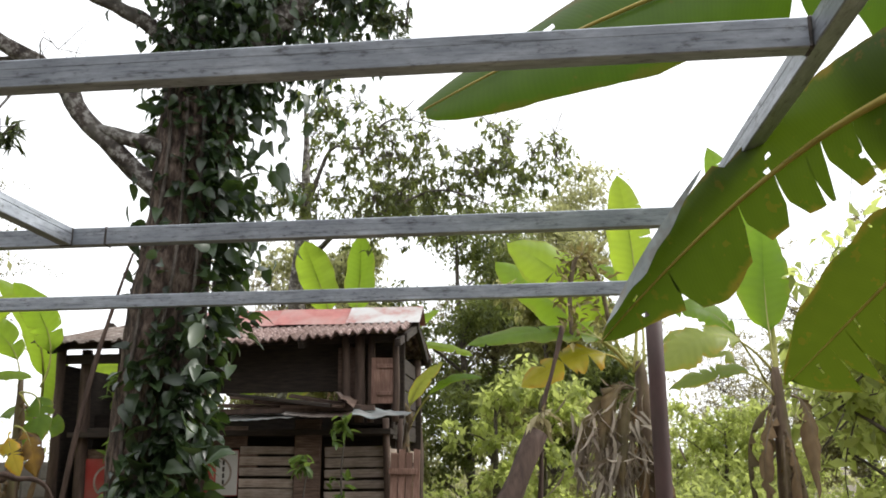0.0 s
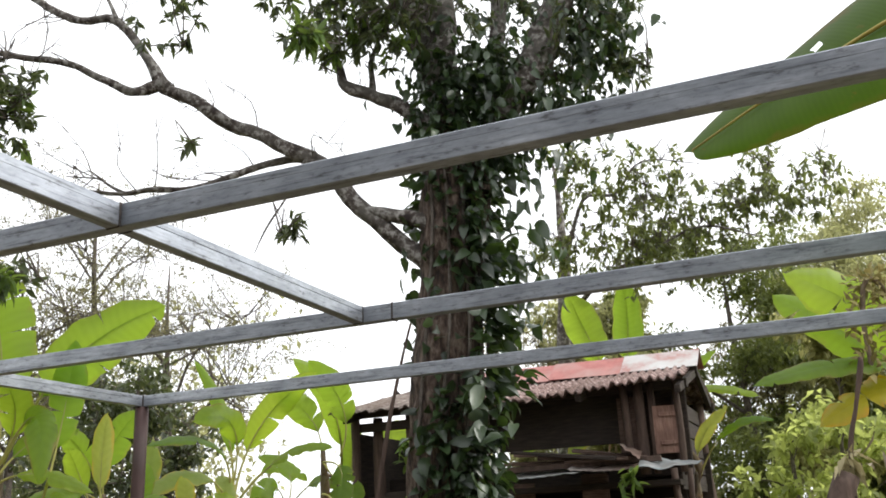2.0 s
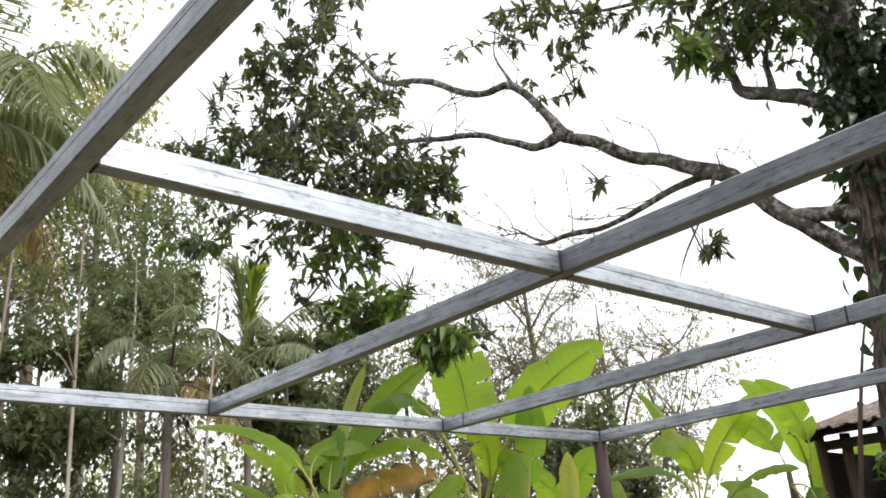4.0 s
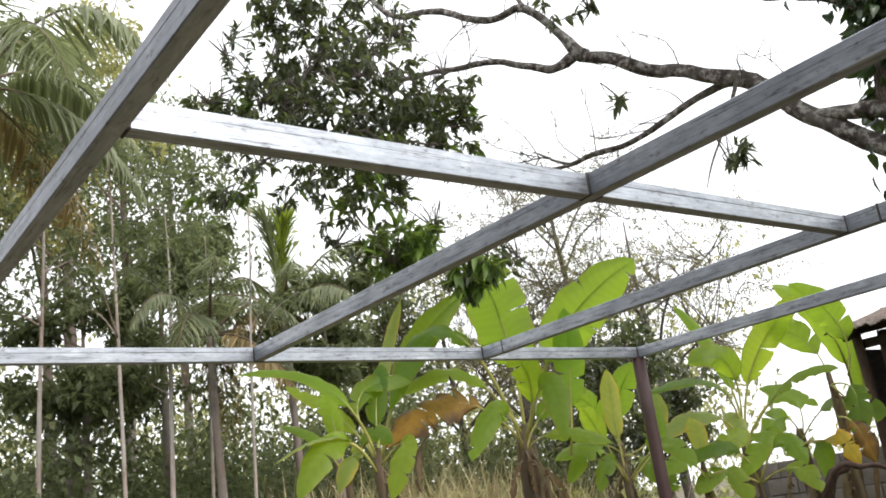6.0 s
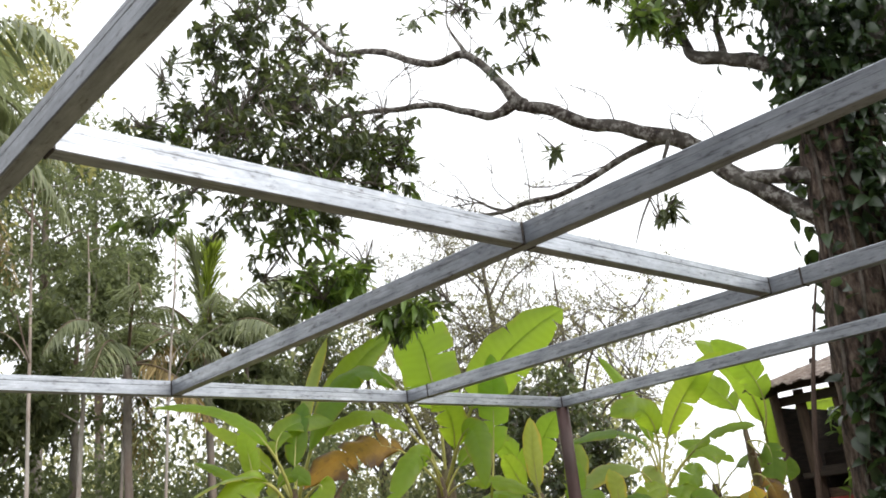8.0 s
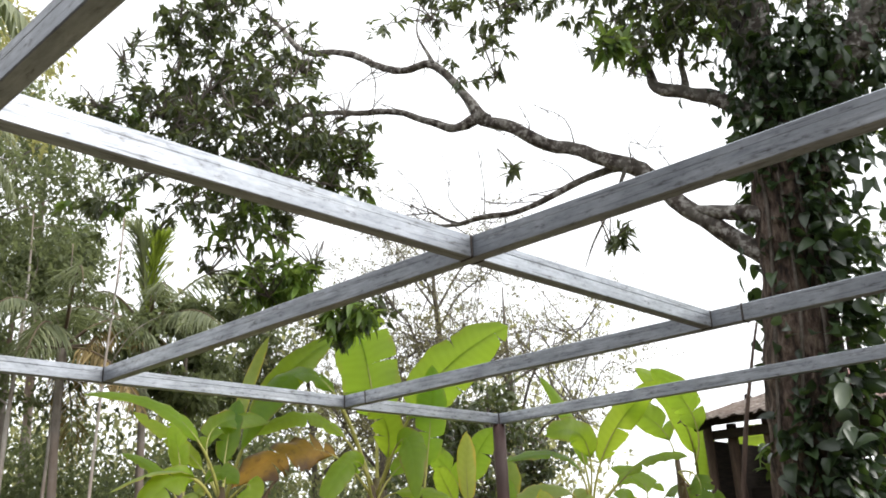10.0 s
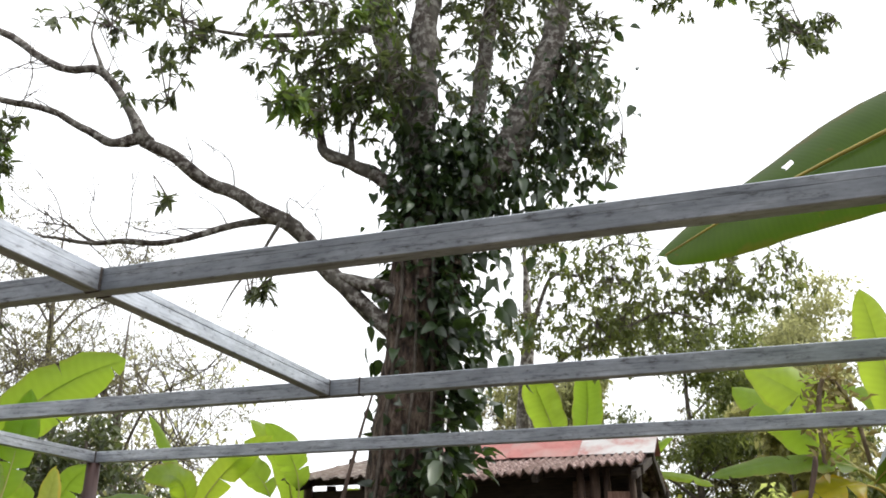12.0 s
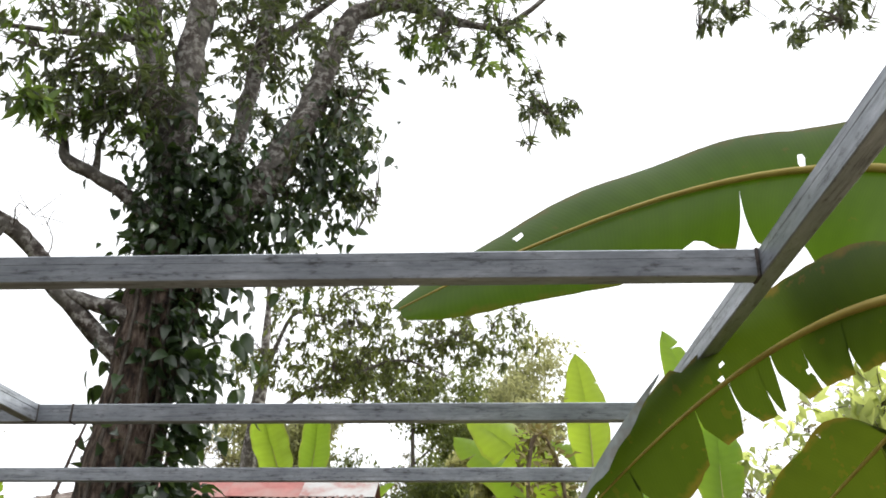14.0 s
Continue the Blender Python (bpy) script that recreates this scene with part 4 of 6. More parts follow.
    if tears:
        rows = []
        for i in range(int(n * 0.69), n - 1):
            s = (i - first) / (n - 1 - first)
            w = width * 0.5 * max(0.0, 1 - abs(2 * s ** 0.85 - 1) ** 3.0) ** 0.68 * (1.3 - 0.75 * s) * 1.3
            turn = min(1.0, (i / n - 0.68) * 6) * (0.62 + 0.08 * math.sin(i * 1.3))
            p, tan, nor, sid = frames[i]
            rows.append([margin.verts.new(p + sid * w * (0.98 - turn * q) + nor * (0.006 + 0.06 * q * turn)) for q in (0, 0.33, 0.66, 1)])
        for r0, r1 in zip(rows, rows[1:]):
            for q in range(3):
                margin.faces.new((r0[q], r0[q + 1], r1[q + 1], r1[q]))
    name = "dead_leaf" if dead else "leaf"
    label = {3: "yellow-orange dying leaf", 2.5: "orange and brown dying leaf", 4: "dry brown hanging leaf", 2: "pale leaf with yellow margin"}.get(kind, "")
    ob = part(name, bm, BLADES[7 if kind == 2.5 else kind], parent, label, True)
    if tears:
        part("folded_margin", margin, SHEEN, ob, "turned-over leaf margin with a silvery sky sheen in its colour", True)
    else:
        margin.free()
    rib = bmesh.new()
    r0 = (0.02 if kind >= 5 else 0.026) * min(1.2, max(0.45, length / 2.2))
    face_out = -0.5 if kind >= 5 else 0.4
    tube(rib, [(*(arc[i] - np.array(frames[i][2]) * r0 * face_out), r0 * (1 - 0.86 * i / (n - 1))) for i in range(0, n, 2 if n < 40 else 3)] + [(*arc[-1], r0 * 0.08)], 7, 0, 0, 0.8)
    part("midrib", rib, MIDRIB_DEAD if dead else MIDRIB_OLD if kind in (3, 5, 6) else MIDRIB, ob, "", True)
    return ob


def banana_plant(top, rows, label, toward=(0.1, -1, 0.15), girth=0.1, seed=0, stem=True, foot=None, skirt=5, petiole=0.3, shreds=None):
    x, y, z = top
    fx, fy = foot or (x + 0.05, y)
    p = thing("banana_plant", label, "plant", (fx, fy, rise(fx, fy)), "banana plants")
    back = Matrix.Translation((fx, fy, rise(fx, fy))).inverted()
    made = []
    if stem:
        bm = bmesh.new()
        g = rise(fx, fy) - 0.05
        girth = girth * 0.8
        tube(bm, smooth_line([(fx, fy, g, girth * 1.25), (fx * 0.7 + x * 0.3, fy * 0.7 + y * 0.3, g + (z - g) * 0.35, girth * 1.05), (fx * 0.3 + x * 0.7, y, g + (z - g) * 0.75, girth * 0.8), (x, y, z, girth * 0.62), (x, y, z + 0.16, girth * 0.35)], 5), 12, 0.3, seed)
        made.append(part("stem", bm, PSEUDO, p, "brown-sheathed stem", True))
        for k in range(skirt):
            a = 2.4 * k + seed
            h = z - 0.05 - (z - g) * 0.4 * ((k * 0.37) % 1.0)
            c = Vector((fx * 0.3 + x * 0.7, fy * 0.3 + y * 0.7, h))
            d = Vector((math.cos(a), math.sin(a), 0))
            fall = 0.45 + 0.75 * ((k * 0.61) % 1.0)
            made.append(banana_leaf(p, c + d * girth * 0.5 + Vector((0, 0, 0.05)), c + d * (girth * 1.5 + 0.16 * ((k * 0.29) % 1.0)) - Vector((0, 0, fall * 0.3)), c + d * girth * 1.9 - Vector((0, 0, fall)), 0.13 + 0.07 * ((k * 0.47) % 1.0), 1, 4, 6, d, seed * 31 + k, 0.0))
    for k, r in enumerate(rows):
        made.append(banana_leaf(p, r[0:3], r[3:6], r[6:9], r[9], r[10], r[11], r[12], toward, seed * 17 + k, 0.12 if r[11] >= 4 else petiole))
    if shreds:
        rs = np.random.default_rng(seed + 70)
        top_at = np.array((x, y, z)) + np.array(shreds)
        P = top_at + rs.normal(0, 1, (420, 3)) * np.array((0.17, 0.12, 0.2))
        ways = rs.normal(0, 0.45, (420, 3)) + np.array((0, 0, -0.9))
        fringe = leaves("dry_shred_mass", SHRED, P, ways, rs.uniform(0.1, 0.34, 420), 0.13, MANGO_SHAPE, p, "tattered grey-brown strips of dead leaf", 0.5, seed + 71, 0.0, 1.0)
        made.append(tagged(fringe, kind="stuff"))
    for ob in made:
        ob.matrix_basis = back @ ob.matrix_basis
    return p


banana_plant((1.67, 8.43, 2.41), [
    (1.62, 8.44, 2.47, 1.68, 8.53, 3.43, 1.58, 8.64, 4.4, 0.5, 1, 0, 1),
    (1.55, 8.44, 2.52, 1.2, 8.3, 3.15, 0.53, 8.1, 3.62, 0.66, 0.8, 0, 1),
    (1.56, 8.34, 2.49, 1.09, 8.03, 2.79, 0.15, 7.67, 2.64, 0.36, 0.5, 1, 3),
    (1.54, 8.32, 2.5, 1.2, 8.07, 2.6, 0.62, 7.87, 2.32, 0.5, 0.5, 3, 6),
    (1.6, 8.34, 2.46, 1.97, 8.14, 2.73, 2.39, 7.91, 2.49, 0.36, 0.6, 2, 3),
    (1.62, 8.54, 2.53, 1.07, 8.63, 3.03, 0.4, 8.68, 3.57, 0.5, 0.7, 0, 1),
    (1.71, 8.53, 2.53, 1.69, 8.88, 3.28, 1.32, 9.27, 3.66, 0.28, 0.6, 0, 1),
    (1.6, 8.34, 2.31, 1.41, 8.21, 2.26, 1.28, 8.07, 1.77, 0.31, 1, 4, 6),
    (1.62, 8.24, 2.3, 1.5, 8.15, 2.1, 1.43, 8.05, 1.49, 0.25, 1, 4, 6),
    (1.6, 8.44, 2.32, 1.27, 8.37, 2.17, 1.09, 8.28, 1.54, 0.29, 1, 4, 6),
], "banana plant with a yellow dying leaf and dry brown skirts", seed=1, girth=0.11, skirt=8, shreds=(-0.28, -0.1, -0.6))
banana_plant((2.5, 7.06, 2.19), [
    (2.52, 7.16, 2.24, 2.55, 7.46, 3.17, 2.29, 7.83, 4.35, 0.49, 1, 0, 1),
    (2.51, 7.06, 2.23, 2.5, 7.16, 2.84, 2.55, 7.25, 3.49, 0.49, 1, 0, 2),
    (2.53, 7.1, 2.27, 2.1, 6.91, 2.58, 1.66, 6.82, 2.34, 0.44, 0.5, 2, 4),
    (2.46, 7.17, 2.24, 2.13, 7.09, 2.73, 1.79, 7.0, 2.77, 0.32, 0.6, 0, 1),
    (2.55, 7.04, 2.22, 2.75, 6.78, 2.52, 2.95, 6.5, 2.32, 0.27, 0.6, 1, 3),
    (2.45, 6.97, 2.14, 2.21, 7.13, 2.34, 1.77, 7.31, 2.22, 0.23, 0.6, 2, 3),
    (2.56, 6.94, 2.13, 2.64, 6.81, 1.96, 2.62, 6.72, 1.43, 0.24, 1, 4, 5),
    (2.45, 6.97, 2.06, 2.36, 6.94, 1.78, 2.33, 6.89, 1.43, 0.18, 1, 4, 5),
], "banana plant with pale upright leaves and brown stem", seed=2, girth=0.1, skirt=12)
banana_plant((-1.65, 11.34, 2.99), [
    (-1.69, 11.34, 3.13, -1.94, 11.28, 3.85, -2.17, 11.22, 4.49, 0.57, 1, 0, 0),
    (-1.62, 11.35, 3.13, -1.5, 11.43, 3.86, -1.49, 11.48, 4.59, 0.48, 1, 0, 0),
    (-1.58, 11.36, 2.99, -0.92, 11.22, 3.31, -0.43, 11.03, 3.53, 0.28, 0.6, 0, 1),
    (-1.58, 11.36, 2.99, -0.78, 11.24, 3.16, -0.03, 11.06, 2.98, 0.31, 0.4, 0, 2),
    (-1.7, 11.3, 2.75, -2.3, 11.15, 2.85, -2.95, 11.0, 2.5, 0.36, 0.7, 0, 1),
    (-1.66, 11.3, 2.7, -1.9, 11.0, 2.78, -2.2, 10.75, 2.4, 0.3, 0.8, 2, 1),
    (-1.72, 11.34, 2.8, -2.9, 11.3, 2.98, -3.9, 11.2, 2.62, 0.36, 0.7, 0, 2),
    (-3.89, 10.71, 2.56, -4.21, 10.61, 2.86, -4.67, 10.48, 2.77, 0.42, 0.95, 0, 1),
    (-3.62, 10.82, 2.63, -3.91, 10.71, 2.97, -4.18, 10.66, 3.07, 0.4, 0.95, 2, 1),
    (-3.9, 10.49, 2.61, -3.75, 10.46, 2.77, -3.49, 10.47, 2.83, 0.34, 0.95, 0, 1),
], "banana plant with two upright bright leaves behind the shed", seed=3)
banana_plant((-0.56, 9.2, 1.93), [
    (-0.56, 9.2, 1.98, -0.48, 9.21, 2.37, -0.2, 9.24, 2.68, 0.17, 0.8, 2, 2),
    (-0.56, 9.2, 1.98, -0.22, 9.14, 2.45, 0.21, 9.07, 2.5, 0.17, 0.5, 1, 2),
    (-0.57, 9.2, 1.93, -0.53, 9.15, 2.15, -0.66, 9.08, 2.37, 0.17, 0.9, 4, 4),
    (-0.56, 9.2, 1.93, -0.59, 9.15, 1.82, -0.62, 9.09, 1.55, 0.17, 0.9, 4, 4),
], "small half-dried banana plant beside the wooden shed", seed=4, girth=0.06)
WEST = (0.65, -0.75, 0.1)
banana_plant((-4.99, 5.08, 2.14), [
    (-5.0, 5.07, 2.18, -5.09, 5.12, 3.06, -5.28, 5.05, 3.78, 0.78, 1, 0, 1),
    (-4.99, 5.09, 2.18, -4.62, 5.32, 2.99, -4.05, 5.7, 3.46, 0.56, 0.9, 0, 1),
    (-5.02, 5.05, 2.19, -5.09, 4.5, 3.1, -5.16, 3.89, 2.49, 0.37, 0.5, 1, 2),
    (-4.55, 5.11, 1.98, -4.52, 5.21, 2.55, -4.52, 5.28, 3.16, 0.3, 1, 0, 1),
    (-4.93, 5.0, 2.18, -4.99, 4.54, 2.71, -5.1, 3.98, 2.59, 0.28, 0.5, 0, 2),
    (-4.72, 4.78, 2.12, -4.86, 4.31, 2.48, -5.05, 3.75, 2.2, 0.55, 0.55, 2.5, 5),
    (-4.86, 4.93, 2.13, -4.63, 4.88, 2.54, -4.56, 4.66, 2.79, 0.31, 0.8, 1, 1),
    (-4.78, 4.86, 2.12, -4.44, 4.86, 2.54, -4.21, 4.74, 2.09, 0.26, 0.8, 1, 1),
], "tall banana plant with broad bright leaves and an orange dying leaf", WEST, 0.12, 5, skirt=9)
banana_plant((-4.8, 4.84, 2.06), [
    (-4.73, 4.78, 2.07, -4.62, 4.52, 2.37, -4.6, 4.16, 2.02, 0.24, 0.9, 0, 2),
    (-4.93, 4.05, 2.26, -4.95, 3.93, 2.08, -4.91, 3.91, 1.84, 0.14, 0.8, 4, 5),
    (-4.74, 4.77, 1.99, -4.74, 4.69, 1.91, -4.75, 4.6, 1.71, 0.22, 1, 4, 5),
    (-4.69, 4.81, 1.98, -4.62, 4.82, 1.89, -4.6, 4.77, 1.66, 0.22, 1, 4, 5),
    (-4.86, 4.92, 2.06, -4.79, 5.15, 2.38, -4.62, 5.46, 2.52, 0.26, 0.6, 0, 2),
    (-4.86, 4.92, 2.06, -4.61, 5.05, 2.17, -4.24, 5.27, 2.02, 0.23, 0.4, 0, 2),
], "banana sucker with hanging dry leaves", WEST, 0.09, 6)
banana_plant((-4.9, 3.56, 2.03), [
    (-4.9, 3.56, 2.06, -4.88, 3.22, 2.61, -4.97, 2.61, 2.75, 0.2, 0.5, 0, 0),
    (-4.98, 3.62, 2.07, -5.16, 3.62, 2.59, -5.06, 4.03, 2.69, 0.24, 0.8, 1, 1),
    (-4.83, 3.49, 2.02, -4.79, 3.18, 2.27, -4.81, 2.71, 2.13, 0.17, 0.1, 2, 1),
    (-4.83, 3.49, 2.02, -4.74, 3.15, 2.23, -4.66, 2.78, 1.89, 0.27, 0.9, 0, 2),
    (-4.81, 3.52, 2.06, -4.59, 3.58, 2.17, -4.54, 3.39, 1.81, 0.22, 0.8, 0, 2),
    (-4.98, 3.63, 2.07, -5.1, 3.72, 2.49, -5.18, 3.87, 2.85, 0.21, 0.9, 1, 1),
    (-5.07, 3.67, 2.08, -5.36, 3.58, 2.46, -5.73, 3.33, 2.79, 0.17, 0.5, 0, 1),
    (-5.4, 3.9, 2.1, -5.38, 4.28, 2.93, -5.23, 4.81, 3.46, 0.34, 0.9, 1, 0),
    (-5.24, 3.78, 2.09, -5.35, 3.97, 2.75, -5.39, 4.27, 3.42, 0.14, 0.8, 2, 0),
], "young banana plant with long arching leaves", WEST, 0.07, 7)
banana_plant((-4.53, 7.34, 1.92), [
    (-4.52, 7.35, 1.97, -4.33, 7.48, 2.67, -3.89, 7.76, 3.19, 0.33, 1, 0, 1),
    (-4.49, 7.25, 1.97, -4.35, 7.1, 2.63, -4.51, 6.74, 2.69, 0.35, 0.7, 1, 1),
    (-4.49, 7.25, 1.97, -4.45, 6.97, 2.47, -4.76, 6.41, 2.46, 0.24, 0.4, 1, 2),
    (-4.45, 7.28, 1.97, -3.96, 7.36, 2.39, -3.5, 7.4, 2.42, 0.27, 0.4, 0, 2),
    (-4.59, 7.43, 1.98, -4.73, 7.51, 2.7, -5.08, 7.44, 3.39, 0.18, 0.6, 0, 0),
    (-4.5, 7.36, 1.97, -4.28, 7.63, 2.31, -4.06, 7.89, 2.18, 0.25, 0.5, 0, 2),
    (-4.44, 7.17, 1.92, -4.48, 6.82, 2.2, -4.74, 6.3, 2.02, 0.29, 0.5, 2, 2),
    (-4.41, 7.19, 1.91, -4.15, 7.12, 1.98, -4.26, 6.8, 1.63, 0.27, 0.8, 0, 2),
], "banana plant with spread green leaves beyond the frame post", WEST, 0.09, 8)
banana_plant((-4.66, 8.46, 1.87), [
    (-4.2, 8.73, 1.95, -4.1, 8.56, 2.84, -4.37, 8.17, 3.42, 0.33, 0.8, 0, 0),
    (-4.2, 8.73, 1.95, -4.13, 8.94, 2.38, -4.24, 9.05, 3.03, 0.31, 0.9, 0, 0),
    (-4.6, 8.38, 1.92, -4.25, 8.41, 2.2, -3.97, 8.4, 2.09, 0.3, 0.5, 1, 2),
    (-4.65, 8.46, 1.92, -4.74, 8.64, 2.33, -5.11, 8.64, 2.52, 0.25, 0.6, 0, 1),
    (-4.54, 8.3, 1.92, -4.55, 8.06, 2.15, -4.61, 7.77, 1.91, 0.3, 0.8, 0, 2),
    (-4.5, 8.2, 1.86, -4.29, 8.15, 1.84, -4.22, 8.03, 1.52, 0.27, 0.8, 1, 2),
    (-4.45, 8.12, 1.86, -4.13, 8.14, 1.86, -3.85, 8.12, 1.77, 0.29, 0.6, 3, 4),
], "banana plant with broad leaves beside the shed", WEST, 0.1, 9)
banana_plant((-5.14, 6.34, 1.92), [
    (-5.13, 6.35, 1.97, -5.12, 6.37, 2.43, -4.94, 6.52, 2.79, 0.33, 1, 0, 1),
    (-5.07, 6.28, 1.97, -5.08, 6.06, 2.36, -5.16, 5.78, 2.61, 0.25, 0.8, 0, 1),
    (-5.12, 6.37, 1.97, -4.98, 6.62, 2.14, -4.98, 6.75, 2.55, 0.27, 0.8, 2, 2),
    (-5.07, 6.28, 1.97, -4.76, 6.21, 1.88, -4.46, 6.14, 1.62, 0.28, 0.6, 0, 2),
    (-5.0, 6.2, 1.97, -5.03, 5.9, 2.09, -5.14, 5.51, 1.99, 0.25, 0.5, 0, 2),
], "young banana plant with a wide torn leaf", WEST, 0.08, 10)
banana_plant((-4.44, 6.54, 1.67), [
    (-4.44, 6.54, 1.67, -4.43, 6.55, 1.96, -4.45, 6.53, 2.17, 0.31, 1, 2, 0),
    (-4.43, 6.55, 1.67, -4.35, 6.8, 1.93, -4.27, 7.04, 2.0, 0.26, 0.7, 0, 2),
    (-4.38, 6.46, 1.67, -4.39, 6.27, 1.83, -4.49, 5.99, 1.73, 0.25, 0.6, 0, 2),
    (-4.36, 6.47, 1.67, -4.12, 6.47, 1.69, -3.96, 6.4, 1.45, 0.27, 0.7, 0, 2),
], "small banana sucker with a bright yellow-green leaf", WEST, 0.06, 11)
banana_plant((-4.6, 5.76, 1.71), [
    (-4.61, 5.75, 1.74, -4.65, 5.57, 2.15, -4.66, 5.43, 2.36, 0.21, 0.9, 0, 1),
    (-4.59, 5.76, 1.74, -4.43, 5.97, 2.0, -4.47, 6.0, 2.31, 0.22, 0.9, 1, 1),
    (-4.54, 5.67, 1.74, -4.55, 5.39, 2.01, -4.58, 5.08, 1.78, 0.21, 0.6, 0, 2),
    (-4.52, 5.69, 1.74, -4.19, 5.78, 1.97, -3.94, 5.79, 1.77, 0.22, 0.5, 0, 2),
    (-4.67, 5.83, 1.74, -4.72, 5.85, 2.24, -4.74, 5.9, 2.65, 0.2, 1, 2, 0),
    (-4.47, 5.61, 1.72, -4.43, 5.43, 1.9, -4.43, 5.23, 1.7, 0.18, 0.8, 1, 1),
], "low banana sucker with bright leaves near the frame post", WEST, 0.05, 14, skirt=4)
banana_plant((-4.27, 7.04, 1.55), [
    (-4.21, 6.96, 1.57, -4.27, 6.73, 1.9, -4.48, 6.38, 1.81, 0.26, 0.5, 1, 2),
    (-4.21, 6.96, 1.57, -3.96, 7.01, 1.88, -3.77, 7.01, 1.67, 0.25, 0.6, 0, 2),
    (-4.27, 7.04, 1.57, -4.41, 7.12, 2.02, -4.56, 7.2, 2.22, 0.22, 0.9, 2, 0),
    (-4.14, 6.88, 1.57, -3.82, 6.92, 1.66, -3.62, 6.87, 1.46, 0.22, 0.6, 0, 2),
    (-4.16, 6.87, 1.58, -4.31, 6.58, 1.7, -4.37, 6.34, 1.55, 0.22, 0.6, 0, 1),
], "low banana sucker with pale and green leaves by the block wall", WEST, 0.05, 15, skirt=6)
banana_plant((-5.1, 3.42, 1.94), [
    (-5.19, 3.47, 1.97, -5.31, 3.47, 2.41, -5.42, 3.47, 2.71, 0.19, 0.9, 0, 1),
    (-5.1, 3.43, 1.96, -4.93, 3.51, 2.27, -4.76, 3.6, 2.2, 0.18, 0.7, 1, 1),
    (-5.02, 3.37, 1.96, -4.86, 3.34, 2.15, -4.8, 3.15, 1.92, 0.18, 0.9, 2, 2),
    (-5.11, 3.42, 1.96, -5.15, 3.25, 2.28, -5.23, 2.99, 2.42, 0.17, 0.4, 0, 1),
], "low banana sucker with a silvery leaf beside a young banana plant", WEST, 0.05, 16, skirt=3)
banana_plant((-3.85, 7.85, 2.33), [
    (-3.81, 8.1, 2.4, -3.78, 8.12, 2.88, -4.07, 7.95, 3.36, 0.36, 0.9, 0, 1),
    (-3.87, 7.84, 2.38, -3.94, 7.8, 2.73, -4.23, 7.62, 3.02, 0.34, 0.8, 0, 1),
    (-3.75, 7.68, 2.32, -3.53, 7.63, 2.21, -3.51, 7.47, 1.83, 0.3, 0.8, 1, 2),
    (-3.8, 7.76, 2.33, -3.62, 7.92, 2.04, -3.57, 8.01, 2.14, 0.28, 0.5, 0, 2),
    (-3.56, 7.32, 2.01, -3.41, 7.29, 1.92, -3.29, 7.25, 1.6, 0.27, 0.7, 2.5, 4),
    (-3.53, 7.23, 1.96, -3.48, 7.14, 1.87, -3.34, 7.1, 1.61, 0.24, 0.8, 3, 3),
], "banana plant with drooping and orange dying leaves beside the shed", (0.4, -0.9, 0.1), 0.06, 12)
NEAR_LEAVES = [
    (2.24, 2.05, 2.66, 1.62, 2.54, 3.1, 0.42, 2.68, 2.7, 0.5, 0.6, 5, -0.5),
    (1.85, 1.85, 2.42, 1.54, 2.55, 2.52, 0.98, 3.47, 2.09, 0.33, 0.75, 6, ((22, 1.0, 1.0), (28, 1.0, 1.0), (32, 0.9, 0.4), (34, 1.0, 1.0), (38, 2.4, 0.62), (43, 1.7, 0.45), (53, 1.3, 0.5))),
    (1.86, 2.41, 2.32, 1.72, 2.8, 2.12, 1.56, 3.17, 1.91, 0.4, 0.8, 6, -3),
]
banana_plant((2.45, 2.1, 2.0), NEAR_LEAVES, "near banana plant with huge torn leaves over the steel frame", (-0.5, -0.75, -0.5), 0.11, 13, True, (2.55, 2.0))

# ---- the wooden shed ----


